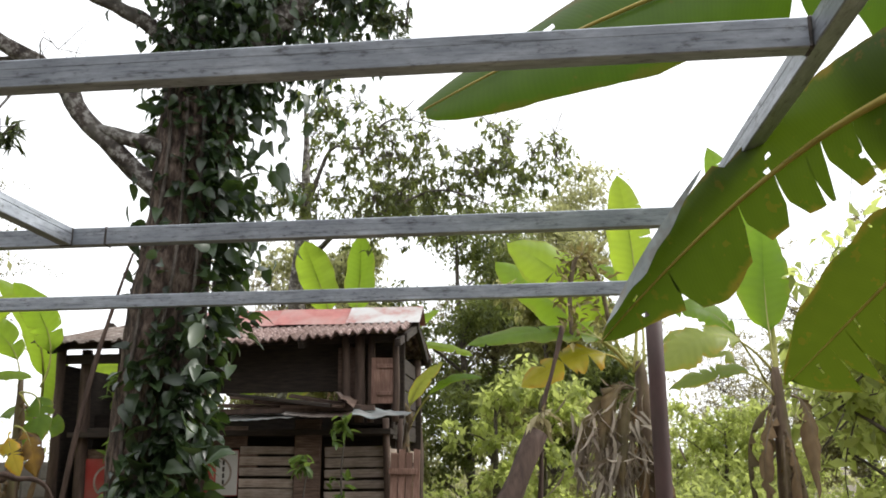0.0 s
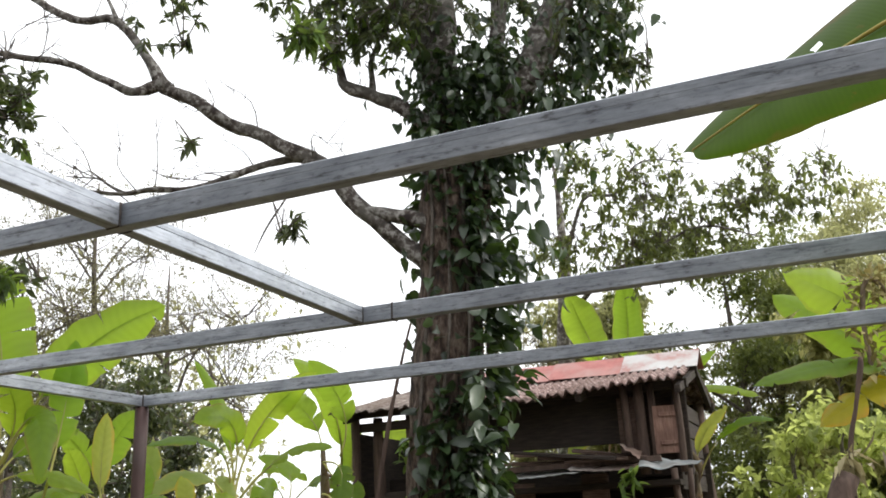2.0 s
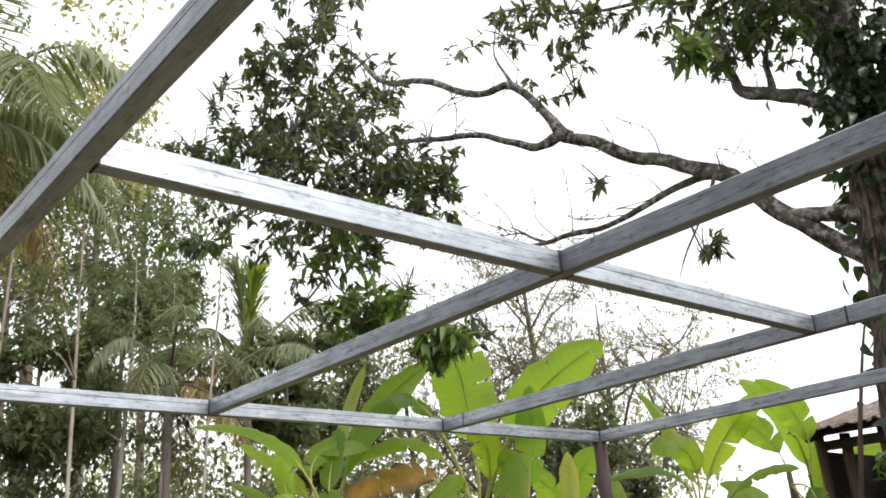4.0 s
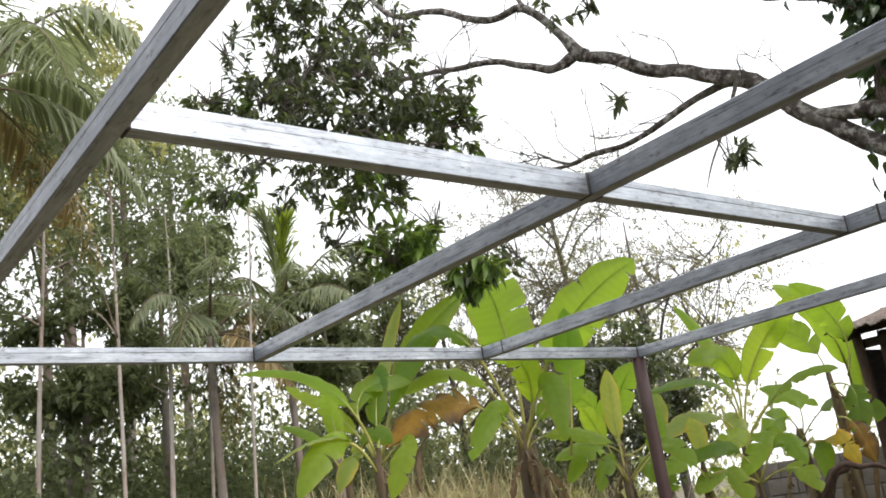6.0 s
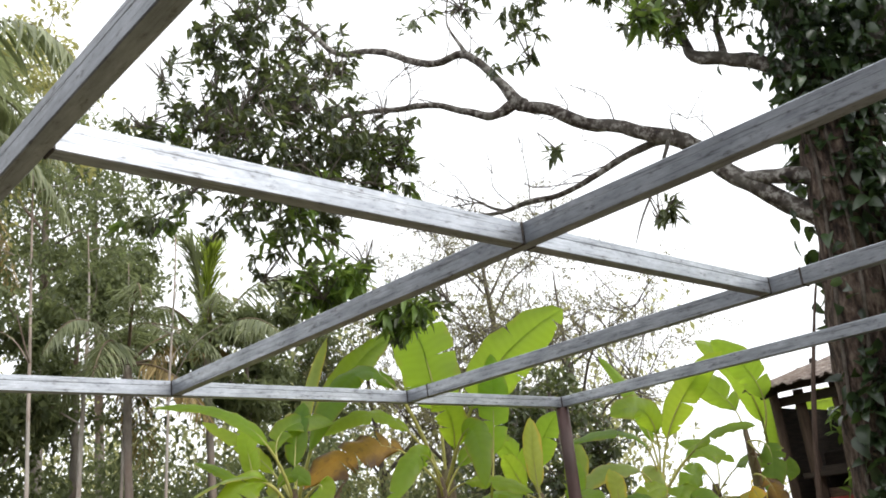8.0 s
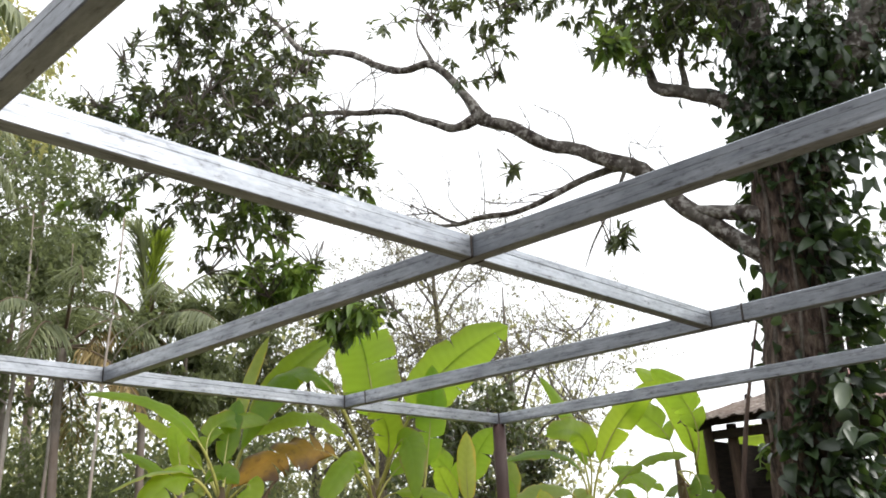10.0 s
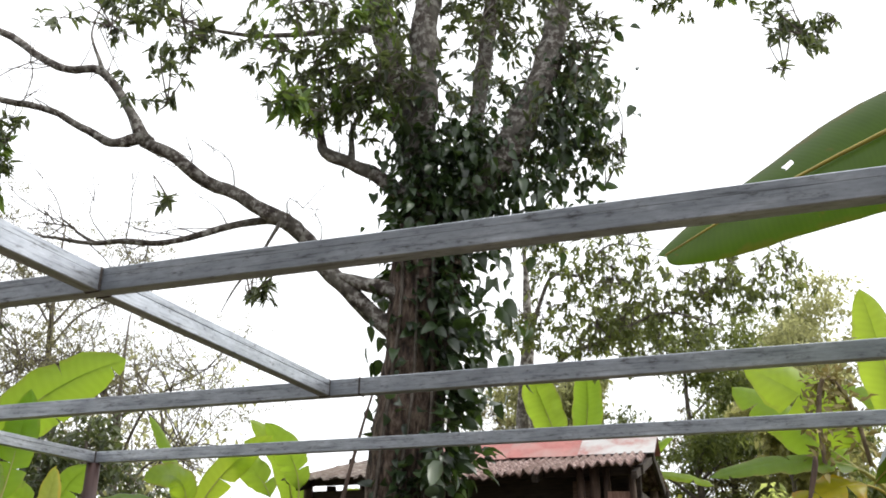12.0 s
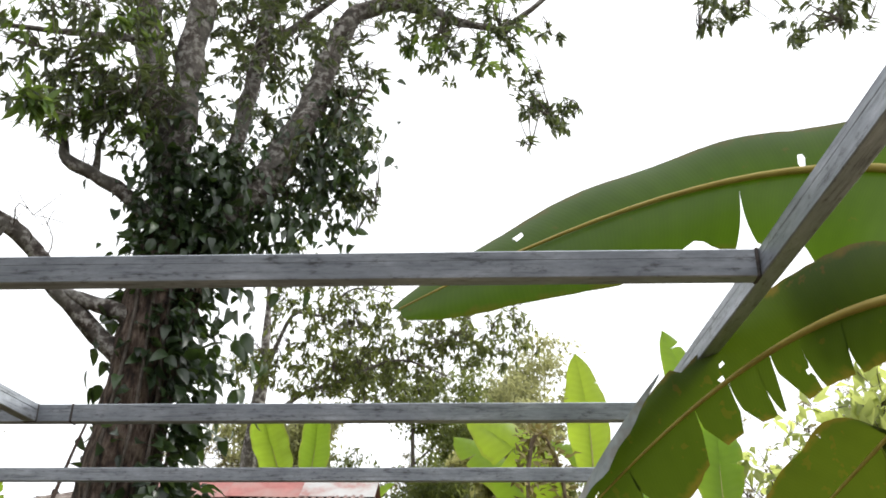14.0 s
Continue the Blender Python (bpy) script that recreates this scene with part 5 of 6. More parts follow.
def shed():
    s = thing("shed", "ramshackle dark wooden shed with rusty corrugated roof", "shed", (-2.2, 9.0, 0))
    o = Vector((-2.2, 9.0, 0))
    rg = random.Random(3)

    def plank(name, c, size, mat, turn=(0, 0, 0), label="", bevel=0.004):
        bm = bmesh.new()
        box(bm, size, Matrix(), bevel)
        for v in bm.verts:
            v.co += Vector((rg.uniform(-1, 1), rg.uniform(-1, 1), rg.uniform(-1, 1))) * 0.004
        ob = part(name, bm, mat, s, label)
        ob.matrix_basis = pose(c[0] - o.x, c[1] - o.y, c[2], *turn)
        return ob

    def sheet(name, a, b, c, d, mat, waves, amp, label, thick=0.008, sag=0.0, jag=1.0):
        """A corrugated sheet over the four corners a-b (eave), c-d (ridge)."""
        a, b, c, d = (Vector(p) - o for p in (a, b, c, d))
        bm = bmesh.new()
        nu, nv = waves * 6, 7
        layers = []
        for off in (0, -thick):
            grid = []
            for j in range(nv + 1):
                q = j / nv
                row = []
                for i in range(nu + 1):
                    u = i / nu
                    p = (a.lerp(b, u)).lerp(c.lerp(d, u), q)
                    p.z += amp * math.sin(u * waves * 2 * math.pi) + off - sag * math.sin(math.pi * u) * (1 - q) + 0.012 * noise.noise(Vector((u * 7, q * 4, 1.0)))
                    if j == 0:
                        p.y += jag * 0.12 * noise.noise(Vector((u * 38, 0, 5)))
                        p.z += jag * 0.035 * noise.noise(Vector((u * 26, 3, 5)))
                    row.append(bm.verts.new(p))
                grid.append(row)
            layers.append(grid)
        for gi, grid in enumerate(layers):
            for r0, r1 in zip(grid, grid[1:]):
                for i in range(nu):
                    q = (r0[i], r0[i + 1], r1[i + 1], r1[i])
                    bm.faces.new(q if gi == 0 else q[::-1])
        t0, t1 = layers
        for row0, row1 in ((t0[0], t1[0]), (t0[-1], t1[-1])):
            for i in range(nu):
                bm.faces.new((row0[i], row1[i], row1[i + 1], row0[i + 1]))
        return part(name, bm, mat, s, label, True)

    # roof: two front sheets, one behind, a red ridge strip
    sheet("roof_sheet", (-4.0, 8.2, 2.83), (-2.55, 8.2, 2.84), (-3.55, 9.4, 3.18), (-2.5, 9.4, 3.24), ROOF_GREY, 17, 0.013, "grey-brown corrugated roof sheet")
    sheet("roof_sheet", (-2.6, 8.14, 2.74), (-0.42, 8.2, 2.89), (-2.55, 9.2, 3.06), (-0.5, 9.2, 3.1), ROOFING, 26, 0.02, "reddish flaking corrugated roof sheet", 0.02)
    sheet("roof_sheet", (-3.6, 10.6, 2.85), (-0.45, 10.6, 2.85), (-3.55, 9.5, 3.17), (-0.5, 9.5, 3.2), ROOFING, 36, 0.018, "weathered corrugated roof sheet")
    for k, (x0, x1) in enumerate(((-2.75, -1.9), (-1.93, -1.15), (-1.18, -0.42))):
        plank("ridge_sheet", ((x0 + x1) / 2, 9.3, 3.19 + 0.003 * k), (x1 - x0, 0.38, 0.006), RIDGE_RED if k < 2 else WHITE_RED, (34, 0.4, 0), "faded red ridge sheet", 0.0)
        plank("ridge_sheet", ((x0 + x1) / 2, 9.58, 3.21 + 0.003 * k), (x1 - x0, 0.3, 0.006), RIDGE_RED, (-35, 0, 0), "faded red ridge sheet", 0.0)
    # posts
    for x, y, h, r in ((-3.8, 8.45, 2.82, 0.05), (-3.62, 8.6, 2.8, 0.06), (-3.25, 8.55, 2.8, 0.04), (-2.45, 8.6, 2.8, 0.06), (-3.7, 10.3, 2.85, 0.06), (-0.6, 10.3, 2.85, 0.06), (-0.64, 8.52, 2.1, 0.035), (-0.55, 8.66, 2.1, 0.03)):
        bm = bmesh.new()
        tube(bm, smooth_line([(x - o.x, y - o.y, -0.1, r * 1.1), (x - o.x + rg.uniform(-0.02, 0.02), y - o.y, h * 0.5, r), (x - o.x + rg.uniform(-0.03, 0.03), y - o.y, h, r * 0.9)], 4), 9, 0.25, x)
        part("post", bm, POLE, s, "rough dark timber post", True)
    for x, r in ((-1.03, 0.04), (-0.9, 0.05), (-0.79, 0.035), (-0.56, 0.03)):
        bm = bmesh.new()
        tube(bm, smooth_line([(x - o.x, 8.46 - o.y, 2.06, r), (x - o.x + 0.01, 8.46 - o.y, 2.4, r), (x - o.x, 8.46 - o.y, 2.86, r * 0.9)], 3), 9, 0.25, x)
        part("bay_post", bm, POLE, s, "short peeled timber post", True)
    # added panels that close the see-through gaps, interior shade put into their colour
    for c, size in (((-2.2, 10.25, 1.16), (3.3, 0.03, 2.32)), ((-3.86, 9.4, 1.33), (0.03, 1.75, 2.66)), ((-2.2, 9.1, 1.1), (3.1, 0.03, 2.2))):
        plank("shade_lining", c, size, DARK, (0, 0, 0), "near-black inner boarding holding the shade inside the shed")
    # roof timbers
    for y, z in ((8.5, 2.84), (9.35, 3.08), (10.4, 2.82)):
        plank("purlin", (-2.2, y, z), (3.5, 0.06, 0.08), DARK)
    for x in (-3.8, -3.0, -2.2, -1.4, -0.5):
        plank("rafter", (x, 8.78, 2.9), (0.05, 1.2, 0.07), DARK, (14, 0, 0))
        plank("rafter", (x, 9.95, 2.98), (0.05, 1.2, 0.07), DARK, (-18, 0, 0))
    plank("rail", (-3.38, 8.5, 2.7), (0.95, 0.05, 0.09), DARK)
    # loft back and floor, near-black to carry the interior shade, and end walls
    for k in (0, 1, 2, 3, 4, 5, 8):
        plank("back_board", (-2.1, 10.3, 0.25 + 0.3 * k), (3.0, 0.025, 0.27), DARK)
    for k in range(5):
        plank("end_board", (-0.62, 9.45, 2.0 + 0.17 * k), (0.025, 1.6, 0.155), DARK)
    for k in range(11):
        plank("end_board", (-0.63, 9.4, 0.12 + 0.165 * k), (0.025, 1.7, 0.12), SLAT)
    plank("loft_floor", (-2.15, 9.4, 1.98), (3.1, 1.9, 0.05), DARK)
    plank("upper_wall", (-1.88, 8.66, 2.61), (1.75, 0.03, 0.5), DARK, (0, 0, 0), "very dark upper boards")
    # closed bay with a small hatch
    for k, x in enumerate((-1.06, -0.98)):
        plank("bay_board", (x, 8.53, 2.45), (0.1, 0.025, 0.62), PLANK, (0, 0, 2 * k - 1))
    # added dark board behind the bay, coloured as the shade between the posts
    plank("bay_shade_lining", (-0.82, 8.78, 2.45), (0.6, 0.03, 0.8), DARK)
    hatch = plank("hatch", (-0.66, 8.46, 2.44), (0.25, 0.03, 0.42), REDWOOD, (0, 0, 12), "small plank hatch standing ajar")
    for z in (0.13, -0.12):
        bm = bmesh.new()
        box(bm, (0.15, 0.02, 0.035), pose(0, -0.026, z), 0.003)
        part("batten", bm, REDWOOD, hatch)
    # sagging awning of scrap sheets
    sheet("awning_sheet", (-2.05, 7.95, 2.07), (-1.38, 7.93, 2.09), (-2.1, 8.6, 2.16), (-1.4, 8.6, 2.17), PALE_SHEET, 4, 0.001, "pale grey flat awning sheet", 0.006, 0.01, 0.2)
    sheet("awning_sheet", (-1.5, 8.0, 2.12), (-0.8, 7.98, 2.1), (-1.45, 8.6, 2.26), (-0.95, 8.6, 2.26), RUST, 6, 0.002, "bent rusty awning sheet", 0.006, 0.02, 0.3)
    sheet("awning_sheet", (-0.86, 7.9, 2.1), (-0.34, 7.98, 2.12), (-0.9, 8.32, 2.2), (-0.62, 8.34, 2.16), PALE_SHEET, 2, 0.012, "loose curled pale sheet end", 0.006, 0.03, 0.4)
    sheet("awning_sheet", (-1.02, 7.98, 2.3), (-0.84, 7.9, 2.16), (-1.1, 8.4, 2.34), (-0.9, 8.4, 2.26), RUST, 2, 0.006, "curled rusty sheet scrap", 0.005, 0.0)
    plank("awning_pole", (-1.45, 8.15, 2.16), (1.5, 0.05, 0.05), POLE, (0, -1, 2))
    for x, y, z, w, dpt, h, tilt, yaw in ((-1.75, 8.25, 2.2, 0.8, 0.12, 0.03, 3, -3), (-1.35, 8.2, 2.21, 0.9, 0.09, 0.035, 5, 4), (-1.55, 8.12, 2.25, 1.0, 0.1, 0.025, 7, -6), (-1.15, 8.28, 2.24, 0.7, 0.14, 0.03, 9, 7), (-1.7, 8.34, 2.27, 0.75, 0.08, 0.03, 4, 2), (-1.25, 8.1, 2.19, 0.6, 0.06, 0.03, 1, -9)):
        plank("awning_board", (x, y, z), (w, dpt, h), DARK if h < 0.03 else PLANK, (8, tilt, yaw), "weathered scrap board lying on the awning")
    # lower storey: slatted wall on the east half, boards and an old sign on the west half
    for k in range(18):
        z = 0.12 + k * 0.099
        plank("slat", (-0.93, 8.6, z), (0.62, 0.022, 0.085 + rg.uniform(-0.015, 0.012)), SLAT, (0, rg.uniform(-0.7, 0.7), 0))
        plank("slat", (-1.78, 8.62, z + 0.02), (0.56, 0.022, 0.08 + rg.uniform(-0.012, 0.012)), SLAT, (0, rg.uniform(-0.7, 0.7), 0))
    plank("wide_post", (-1.4, 8.56, 1.04), (0.25, 0.06, 2.12), PLANK, (0, 0.5, 0), "wide grey plank post", 0.01)
    for k in range(5):
        plank("wall_board", (-2.98, 8.66, 0.95 + 0.2 * k), (1.25, 0.025, 0.19), PLANK, (0, rg.uniform(-0.6, 0.6), 0))
    plank("wall_board", (-2.25, 8.64, 1.95), (0.5, 0.025, 0.2), PLANK)
    plank("wall_board", (-2.2, 8.63, 1.72), (0.62, 0.025, 0.18), PLANK, (0, 1, 0))
    for k in range(4):
        plank("gate_board", (-0.56 + 0.066 * k, 8.3, 0.92), (0.06, 0.025, 1.72 + 0.06 * (k % 2)), REDWOOD, (0, 1.5, 4), "reddish brown hatch board")
    for z in (0.5, 1.1, 1.42):
        plank("gate_batten", (-0.46, 8.275, z + 0.2), (0.25, 0.025, 0.05), REDWOOD, (0, 1.5, 4))
    plank("sill", (-3.0, 8.62, 2.02), (1.3, 0.07, 0.06), DARK)

    def sign(x, z, w, h):
        bm = bmesh.new()
        box(bm, (w, 0.012, h), Matrix(), 0.002)
        sg = part("old_sign", bm, RED_PAINT, s, "faded red and white painted sign")
        sg.matrix_basis = pose(x - o.x, 8.615 - o.y, z)
        bm = bmesh.new()
        box(bm, (w * 0.45, 0.004, h * 0.96), pose(w * 0.27, -0.0085, 0))
        part("white_panel", bm, WHITE_PAINT, sg)
        bm = bmesh.new()
        r = min(w, h) * 0.36
        ring = [[bm.verts.new((math.cos(a) * rr + w * 0.05, -0.012, math.sin(a) * rr)) for a in np.linspace(0, 2 * math.pi, 33)[:-1]] for rr in (r, r * 0.86)]
        for k in range(32):
            bm.faces.new((ring[0][k], ring[0][(k + 1) % 32], ring[1][(k + 1) % 32], ring[1][k]))
        part("ring", bm, SLAT, sg)
        for k in range(4):
            bm = bmesh.new()
            box(bm, (0.02, 0.003, h * 0.1), pose(w * 0.2, -0.0125, h * (0.22 - 0.14 * k)))
            part("bar", bm, DARK, sg)

    sign(-2.3, 1.62, 0.46, 0.42)
    sign(-3.35, 1.55, 0.5, 0.42)


shed()

# ---- woods, palms and undergrowth round the yard ----
LEAFY = [
    (-2.4, 15.78, 5.76, 1.13),
    (-0.43, 17.05, 6.58, 1.43),
    (1.17, 19.08, 7.68, 1.49),
    (0.71, 14.09, 4.3, 0.8),
    (1.08, 18.08, 7.24, 1.41),
    (1.48, 15.07, 4.95, 0.86),
    (-4.1, 17.43, 5.66, 0.92),
    (3.74, 15.8, 2.52, 1.0),
    (5.38, 14.34, 3.34, 1.22),
    (3.84, 21.86, 2.12, 1.1),
    (6.6, 23.35, 1.98, 1.49),
    (4.65, 10.35, 3.22, 0.69),
]
FOREST = [
    (-18.04, 3.42, 12.83, 2.88),
    (-18.74, 4.93, 11.87, 2.51),
    (-19.28, 6.63, 13.36, 2.54),
    (-19.75, 8.23, 12.18, 2.04),
    (-16.26, 1.83, 10.77, 2.52),
    (-13.14, 8.11, 6.37, 0.98),
    (-17.63, 12.23, 6.82, 1.68),
    (-15.28, 5.93, 7.57, 1.34),
    (-13.77, 4.14, 6.14, 1.07),
]
SPARSE = [
    (-11.26, 14.79, 7.58, 2.59),
    (-13.69, 15.33, 10.33, 2.11),
    (-16.55, 13.71, 7.9, 2.13),
    (-12.62, 12.15, 7.18, 1.52),
    (-4.6, 18.33, 6.25, 1.22),
    (4.41, 10.44, 2.99, 0.69),
    (-0.15, 18.07, 6.62, 1.28),
    (5.82, 21.48, 3.98, 1.93),
    (6.88, 18.05, 4.43, 1.55),
    (5.24, 11.19, 4.45, 1.08),
]


def woods_tree(row, seed, leaf, bark, size, label, fullness=1.0, wide=0.45, bare=False, low=False, slim=1.0):
    x, y, top, r = row
    rg = np.random.default_rng(seed)
    base = rise(x, y) if abs(y) < 45 else 0.0
    t = thing("tree", label, "tree", (x, y, base), "trees round the yard")
    h = max(1.8, top - base)
    girth = (0.035 + 0.0075 * h) * slim
    lean = rg.normal(0, 0.04 * h, 2)
    fork = 0.32 if bare else 0.14 if low else 0.42
    spine = [(0, 0, -0.1, girth * 1.3), (lean[0] * 0.2, lean[1] * 0.2, h * 0.2, girth), (lean[0] * 0.5, lean[1] * 0.5, h * 0.45, girth * 0.8), (lean[0], lean[1], h * 0.72, girth * 0.5), (lean[0] * 1.1, lean[1], h * 0.93, girth * 0.15)]
    bm = bmesh.new()
    line = smooth_line(spine, 5)
    tube(bm, line, 9, 0.2, seed)
    part("trunk", bm, bark, t, "", True)
    blobs = []
    for k in range(9 if bare else 13 if low else 8):
        a = 2.4 * k + rg.uniform(-0.4, 0.4)
        z0 = h * (fork + (0.75 if low else 0.5) * rg.random())
        j = int(np.abs(line[:, 2] - z0).argmin())
        s0 = line[j]
        reach = r * rg.uniform(0.55, 0.95)
        up = min(h * 0.97 - z0, reach * rg.uniform(0.35, 1.0))
        end = (s0[0] + reach * math.cos(a), s0[1] + reach * math.sin(a), z0 + up)
        mid = ((s0[0] + end[0]) / 2 + rg.normal(0, 0.1 * r), (s0[1] + end[1]) / 2 + rg.normal(0, 0.1 * r), (s0[2] + end[2]) / 2 + 0.12 * reach)
        rr = s0[3] * 0.55
        bm = bmesh.new()
        tube(bm, smooth_line([(*s0[:3], rr), (*mid, rr * 0.6), (*end, rr * 0.2)], 4), 6, 0.2, k)
        if bare:
            for q in range(17):
                f = rg.uniform(0.25, 1.0)
                st = np.array(mid) * (1 - f) + np.array(end) * f
                e2 = st + rg.normal(0, 0.32 * r, 3) + np.array((0, 0, 0.12 * r))
                m2 = (st + e2) / 2 + rg.normal(0, 0.08 * r, 3)
                tube(bm, smooth_line([(*st, rr * 0.42), (*m2, rr * 0.26), (*e2, 0.005)], 3), 4)
                blobs.append((*e2, 0.2 * r, 0.2 * r, 0.07 * r, 70 * fullness))
        part("limb", bm, bark, t, "", True)
        blobs.append((*end, 0.42 * r, 0.42 * r, 0.34 * r, 330 * fullness))
        blobs.append((*mid, 0.38 * r, 0.38 * r, 0.3 * r, 200 * fullness))
    blobs.append((lean[0], lean[1], h * 0.93 - 0.2 * r, 0.5 * r, 0.5 * r, 0.35 * r, 420 * fullness))
    P, D, L = cloud_of_leaves(blobs, seed + 1, size)
    leaves("crown", leaf, P, D, L, wide, SMALL_SHAPE, t, "", 0.2, seed + 2)
    return t


for k, row in enumerate(LEAFY):
    woods_tree(row, 100 + k, (WOODS, REARLEAF, WOODS, OLIVE)[k % 4] if row[2] > 3.4 else HEDGE, TWIG, 0.11, "green broadleaf tree behind the yard", 2.7 if row[2] > 5.5 else 2.0 if row[2] > 4.2 else 0.7, 0.45, False, True)
for k, row in enumerate(FOREST):
    woods_tree(row, 200 + 3 * k, DEEPWOOD, PALE_BARK, 0.15, "tall woodland tree with a pale slender trunk", 1.35)
for k, row in enumerate(SPARSE):
    woods_tree(row, 300 + 3 * k, SPRIG if row[0] < -8 else DRY, TWIG, 0.05, "thin-leaved half-bare tree with crooked grey branches", 0.95, 0.55, True)


for k, row in enumerate([
    (-8.27, 10.78, 4.43, 0.8),
    (-9.67, 10.87, 3.91, 0.94),
]):
    woods_tree(row, 400 + 3 * k, MANGO, TWIG, 0.12, "dark-leaved tree with crooked open branches", 0.2, 0.5, True)


for k, row in enumerate([(3.6, 7.6, 3.75, 0.85), (4.3, 8.6, 3.5, 0.9)]):
    woods_tree(row, 500 + 3 * k, HEDGE, TWIG, 0.15, "thin shrub with scattered pale green leaves", 0.16, 0.55, True)

for k, row in enumerate([(0.2, 11.6, 2.75, 0.62), (0.85, 12.4, 2.95, 0.7)]):
    woods_tree(row, 540 + 3 * k, HEDGE, TWIG, 0.12, "leafy pale green shrub beside the shed", 0.32, 0.5, False, True)


for k, row in enumerate([(-14.93, 4.27, 11.99, 2.3)]):
    woods_tree(row, 600 + 3 * k, OLIVE, PALE_BARK, 0.15, "green broadleaf tree behind the tall palm", 0.8)
for k, row in enumerate([
    (-12.63, 3.12, 8.0, 0.9),
    (-11.5, 3.95, 9.0, 0.9),
    (-12.31, 4.84, 7.5, 0.9),
    (-11.06, 5.5, 8.2, 0.9),
    (-12.72, 5.61, 7.0, 0.9),
]):
    woods_tree(row, 630 + 3 * k, DEEPWOOD, SILVER_BARK, 0.1, "slim pale-barked tree at the edge of the woods", 0.16, 0.45, False, False, (0.42, 0.3, 0.5, 0.26, 0.36)[k])


def palm(at, seed, label, spear=False, n=15, length=3.2):
    x, y, z = at
    rg = random.Random(seed)
    g = rise(x, y)
    p = thing("palm_tree", label, "palm", (x, y, g), "palms")
    h = z - g
    bm = bmesh.new()
    tube(bm, smooth_line([(0.1, 0.1, -0.1, 0.11), (0.08, 0.02, h * 0.3, 0.07), (0.02, 0.0, h * 0.7, 0.06), (0, 0, h, 0.07)], 8), 12, 0.12, seed)
    part("trunk", bm, PALE_BARK, p, "ringed grey trunk", True)
    for k in range(n):
        a = 2.4 * k + rg.uniform(-0.3, 0.3)
        rank = k / n
        lift = (1.9 if spear else 1.35) - 2.2 * rank if not (spear and k < 3) else 1.5
        size = length * rg.uniform(0.8, 1.05) * (1.25 if spear and k < 3 else 1)
        d = Vector((math.cos(a), math.sin(a), 0))
        b = Vector((0, 0, h))
        reach = size * (0.12 if spear and k < 3 else 0.72)
        m = b + d * reach * 0.55 + Vector((0, 0, size * 0.33 * lift))
        e = b + d * reach + Vector((0, 0, size * (0.42 * lift - (0.0 if spear and k < 3 else 0.22 if spear else 0.38))))
        arc = curve3(b, m, e, 26)
        bm = bmesh.new()
        tube(bm, [(*arc[i], 0.026 * (1 - 0.85 * i / 25)) for i in range(0, 26, 2)] + [(*arc[-1], 0.003)], 5)
        dry = rank > 0.78
        fr = part("frond", bm, MIDRIB_DEAD if dry else PSEUDO, p, "brown hanging frond" if dry else "arching frond", True)
        P, D, L = [], [], []
        for i in range(1 if spear and k < 3 else 4, 25):
            tan = Vector(arc[min(i + 1, 25)] - arc[i - 1]).normalized()
            sid = tan.cross(Vector((0, 0, 1))).normalized()
            s = i / 25
            ll = size * 0.24 * math.sin(math.pi * min(0.97, 0.18 + 0.8 * s)) ** 0.7
            for q in range(3):
                f = q / 3
                c = arc[i] * (1 - f) + arc[min(i + 1, 25)] * f
                for sd in (-1, 1):
                    P.append(tuple(c))
                    D.append(tuple(sid * sd * 0.16 + tan * 1.0 if spear and k < 3 else sid * sd * 0.8 + tan * 0.5 + Vector((0, 0, -0.12 - 0.45 * rg.random()))))
                    L.append(ll * rg.uniform(0.85, 1.1))
        leaves("leaf_fringe", FROND_DRY if dry else SPEARLEAF if spear and k < 2 else FROND, P, D, L, 0.07, MANGO_SHAPE, fr, "", 0.45, seed + k, 0.6)
    return p


palm((-12.16, 2.24, 8.34), 41, "tall coconut palm with long grey-green drooping fronds", False, 15, 3.9)
palm((-12.6, 7.03, 5.29), 42, "young coconut palm with an upright yellow-green spear", True, 11, 2.3)
palm((-12.21, 5.53, 4.77), 43, "young coconut palm with brown drooping lower fronds", False, 10, 2.2)


def far_woods():
    rg = np.random.default_rng(77)
    blobs = []
    for k in range(330):
        a = radians(rg.uniform(-10, 215))
        x, y = math.cos(a), math.sin(a)
        west = x < -0.55
        d = rg.uniform(19, 34) if west else rg.uniform(24, 38)
        hgt = rg.uniform(1.5, 4.2) + west * rg.uniform(0.5, 4.0)
        blobs.append((x * d, y * d, (1.0 if west else 0) + hgt * 0.55, 1.9, 1.9, hgt * 0.6, 330 if west else 220))
    P, D, L = cloud_of_leaves(blobs, 78, 0.2)
    tagged(leaves("far_woods", WOODS, P, D, L, 0.5, SMALL_SHAPE, None, "", 0.2, 79), "dim green belt of distant woodland", "woods", "", "stuff")


far_woods()


def thicket():
    rg = np.random.default_rng(177)
    blobs = []
    for k in range(300):
        x, y = rg.uniform(-22, -13.0), rg.uniform(-6, 17)
        h = rg.uniform(1.0, 4.2)
        blobs.append((x, y, 1.0 + h * 0.5, 0.9, 0.9, h * 0.55, 420))
    P, D, L = cloud_of_leaves(blobs, 178, 0.145)
    tagged(leaves("thicket", DEEPWOOD, P, D, L, 0.5, SMALL_SHAPE, None, "", 0.2, 179), "dim tangled green thicket below the woodland trees", "thicket", "", "stuff")


thicket()


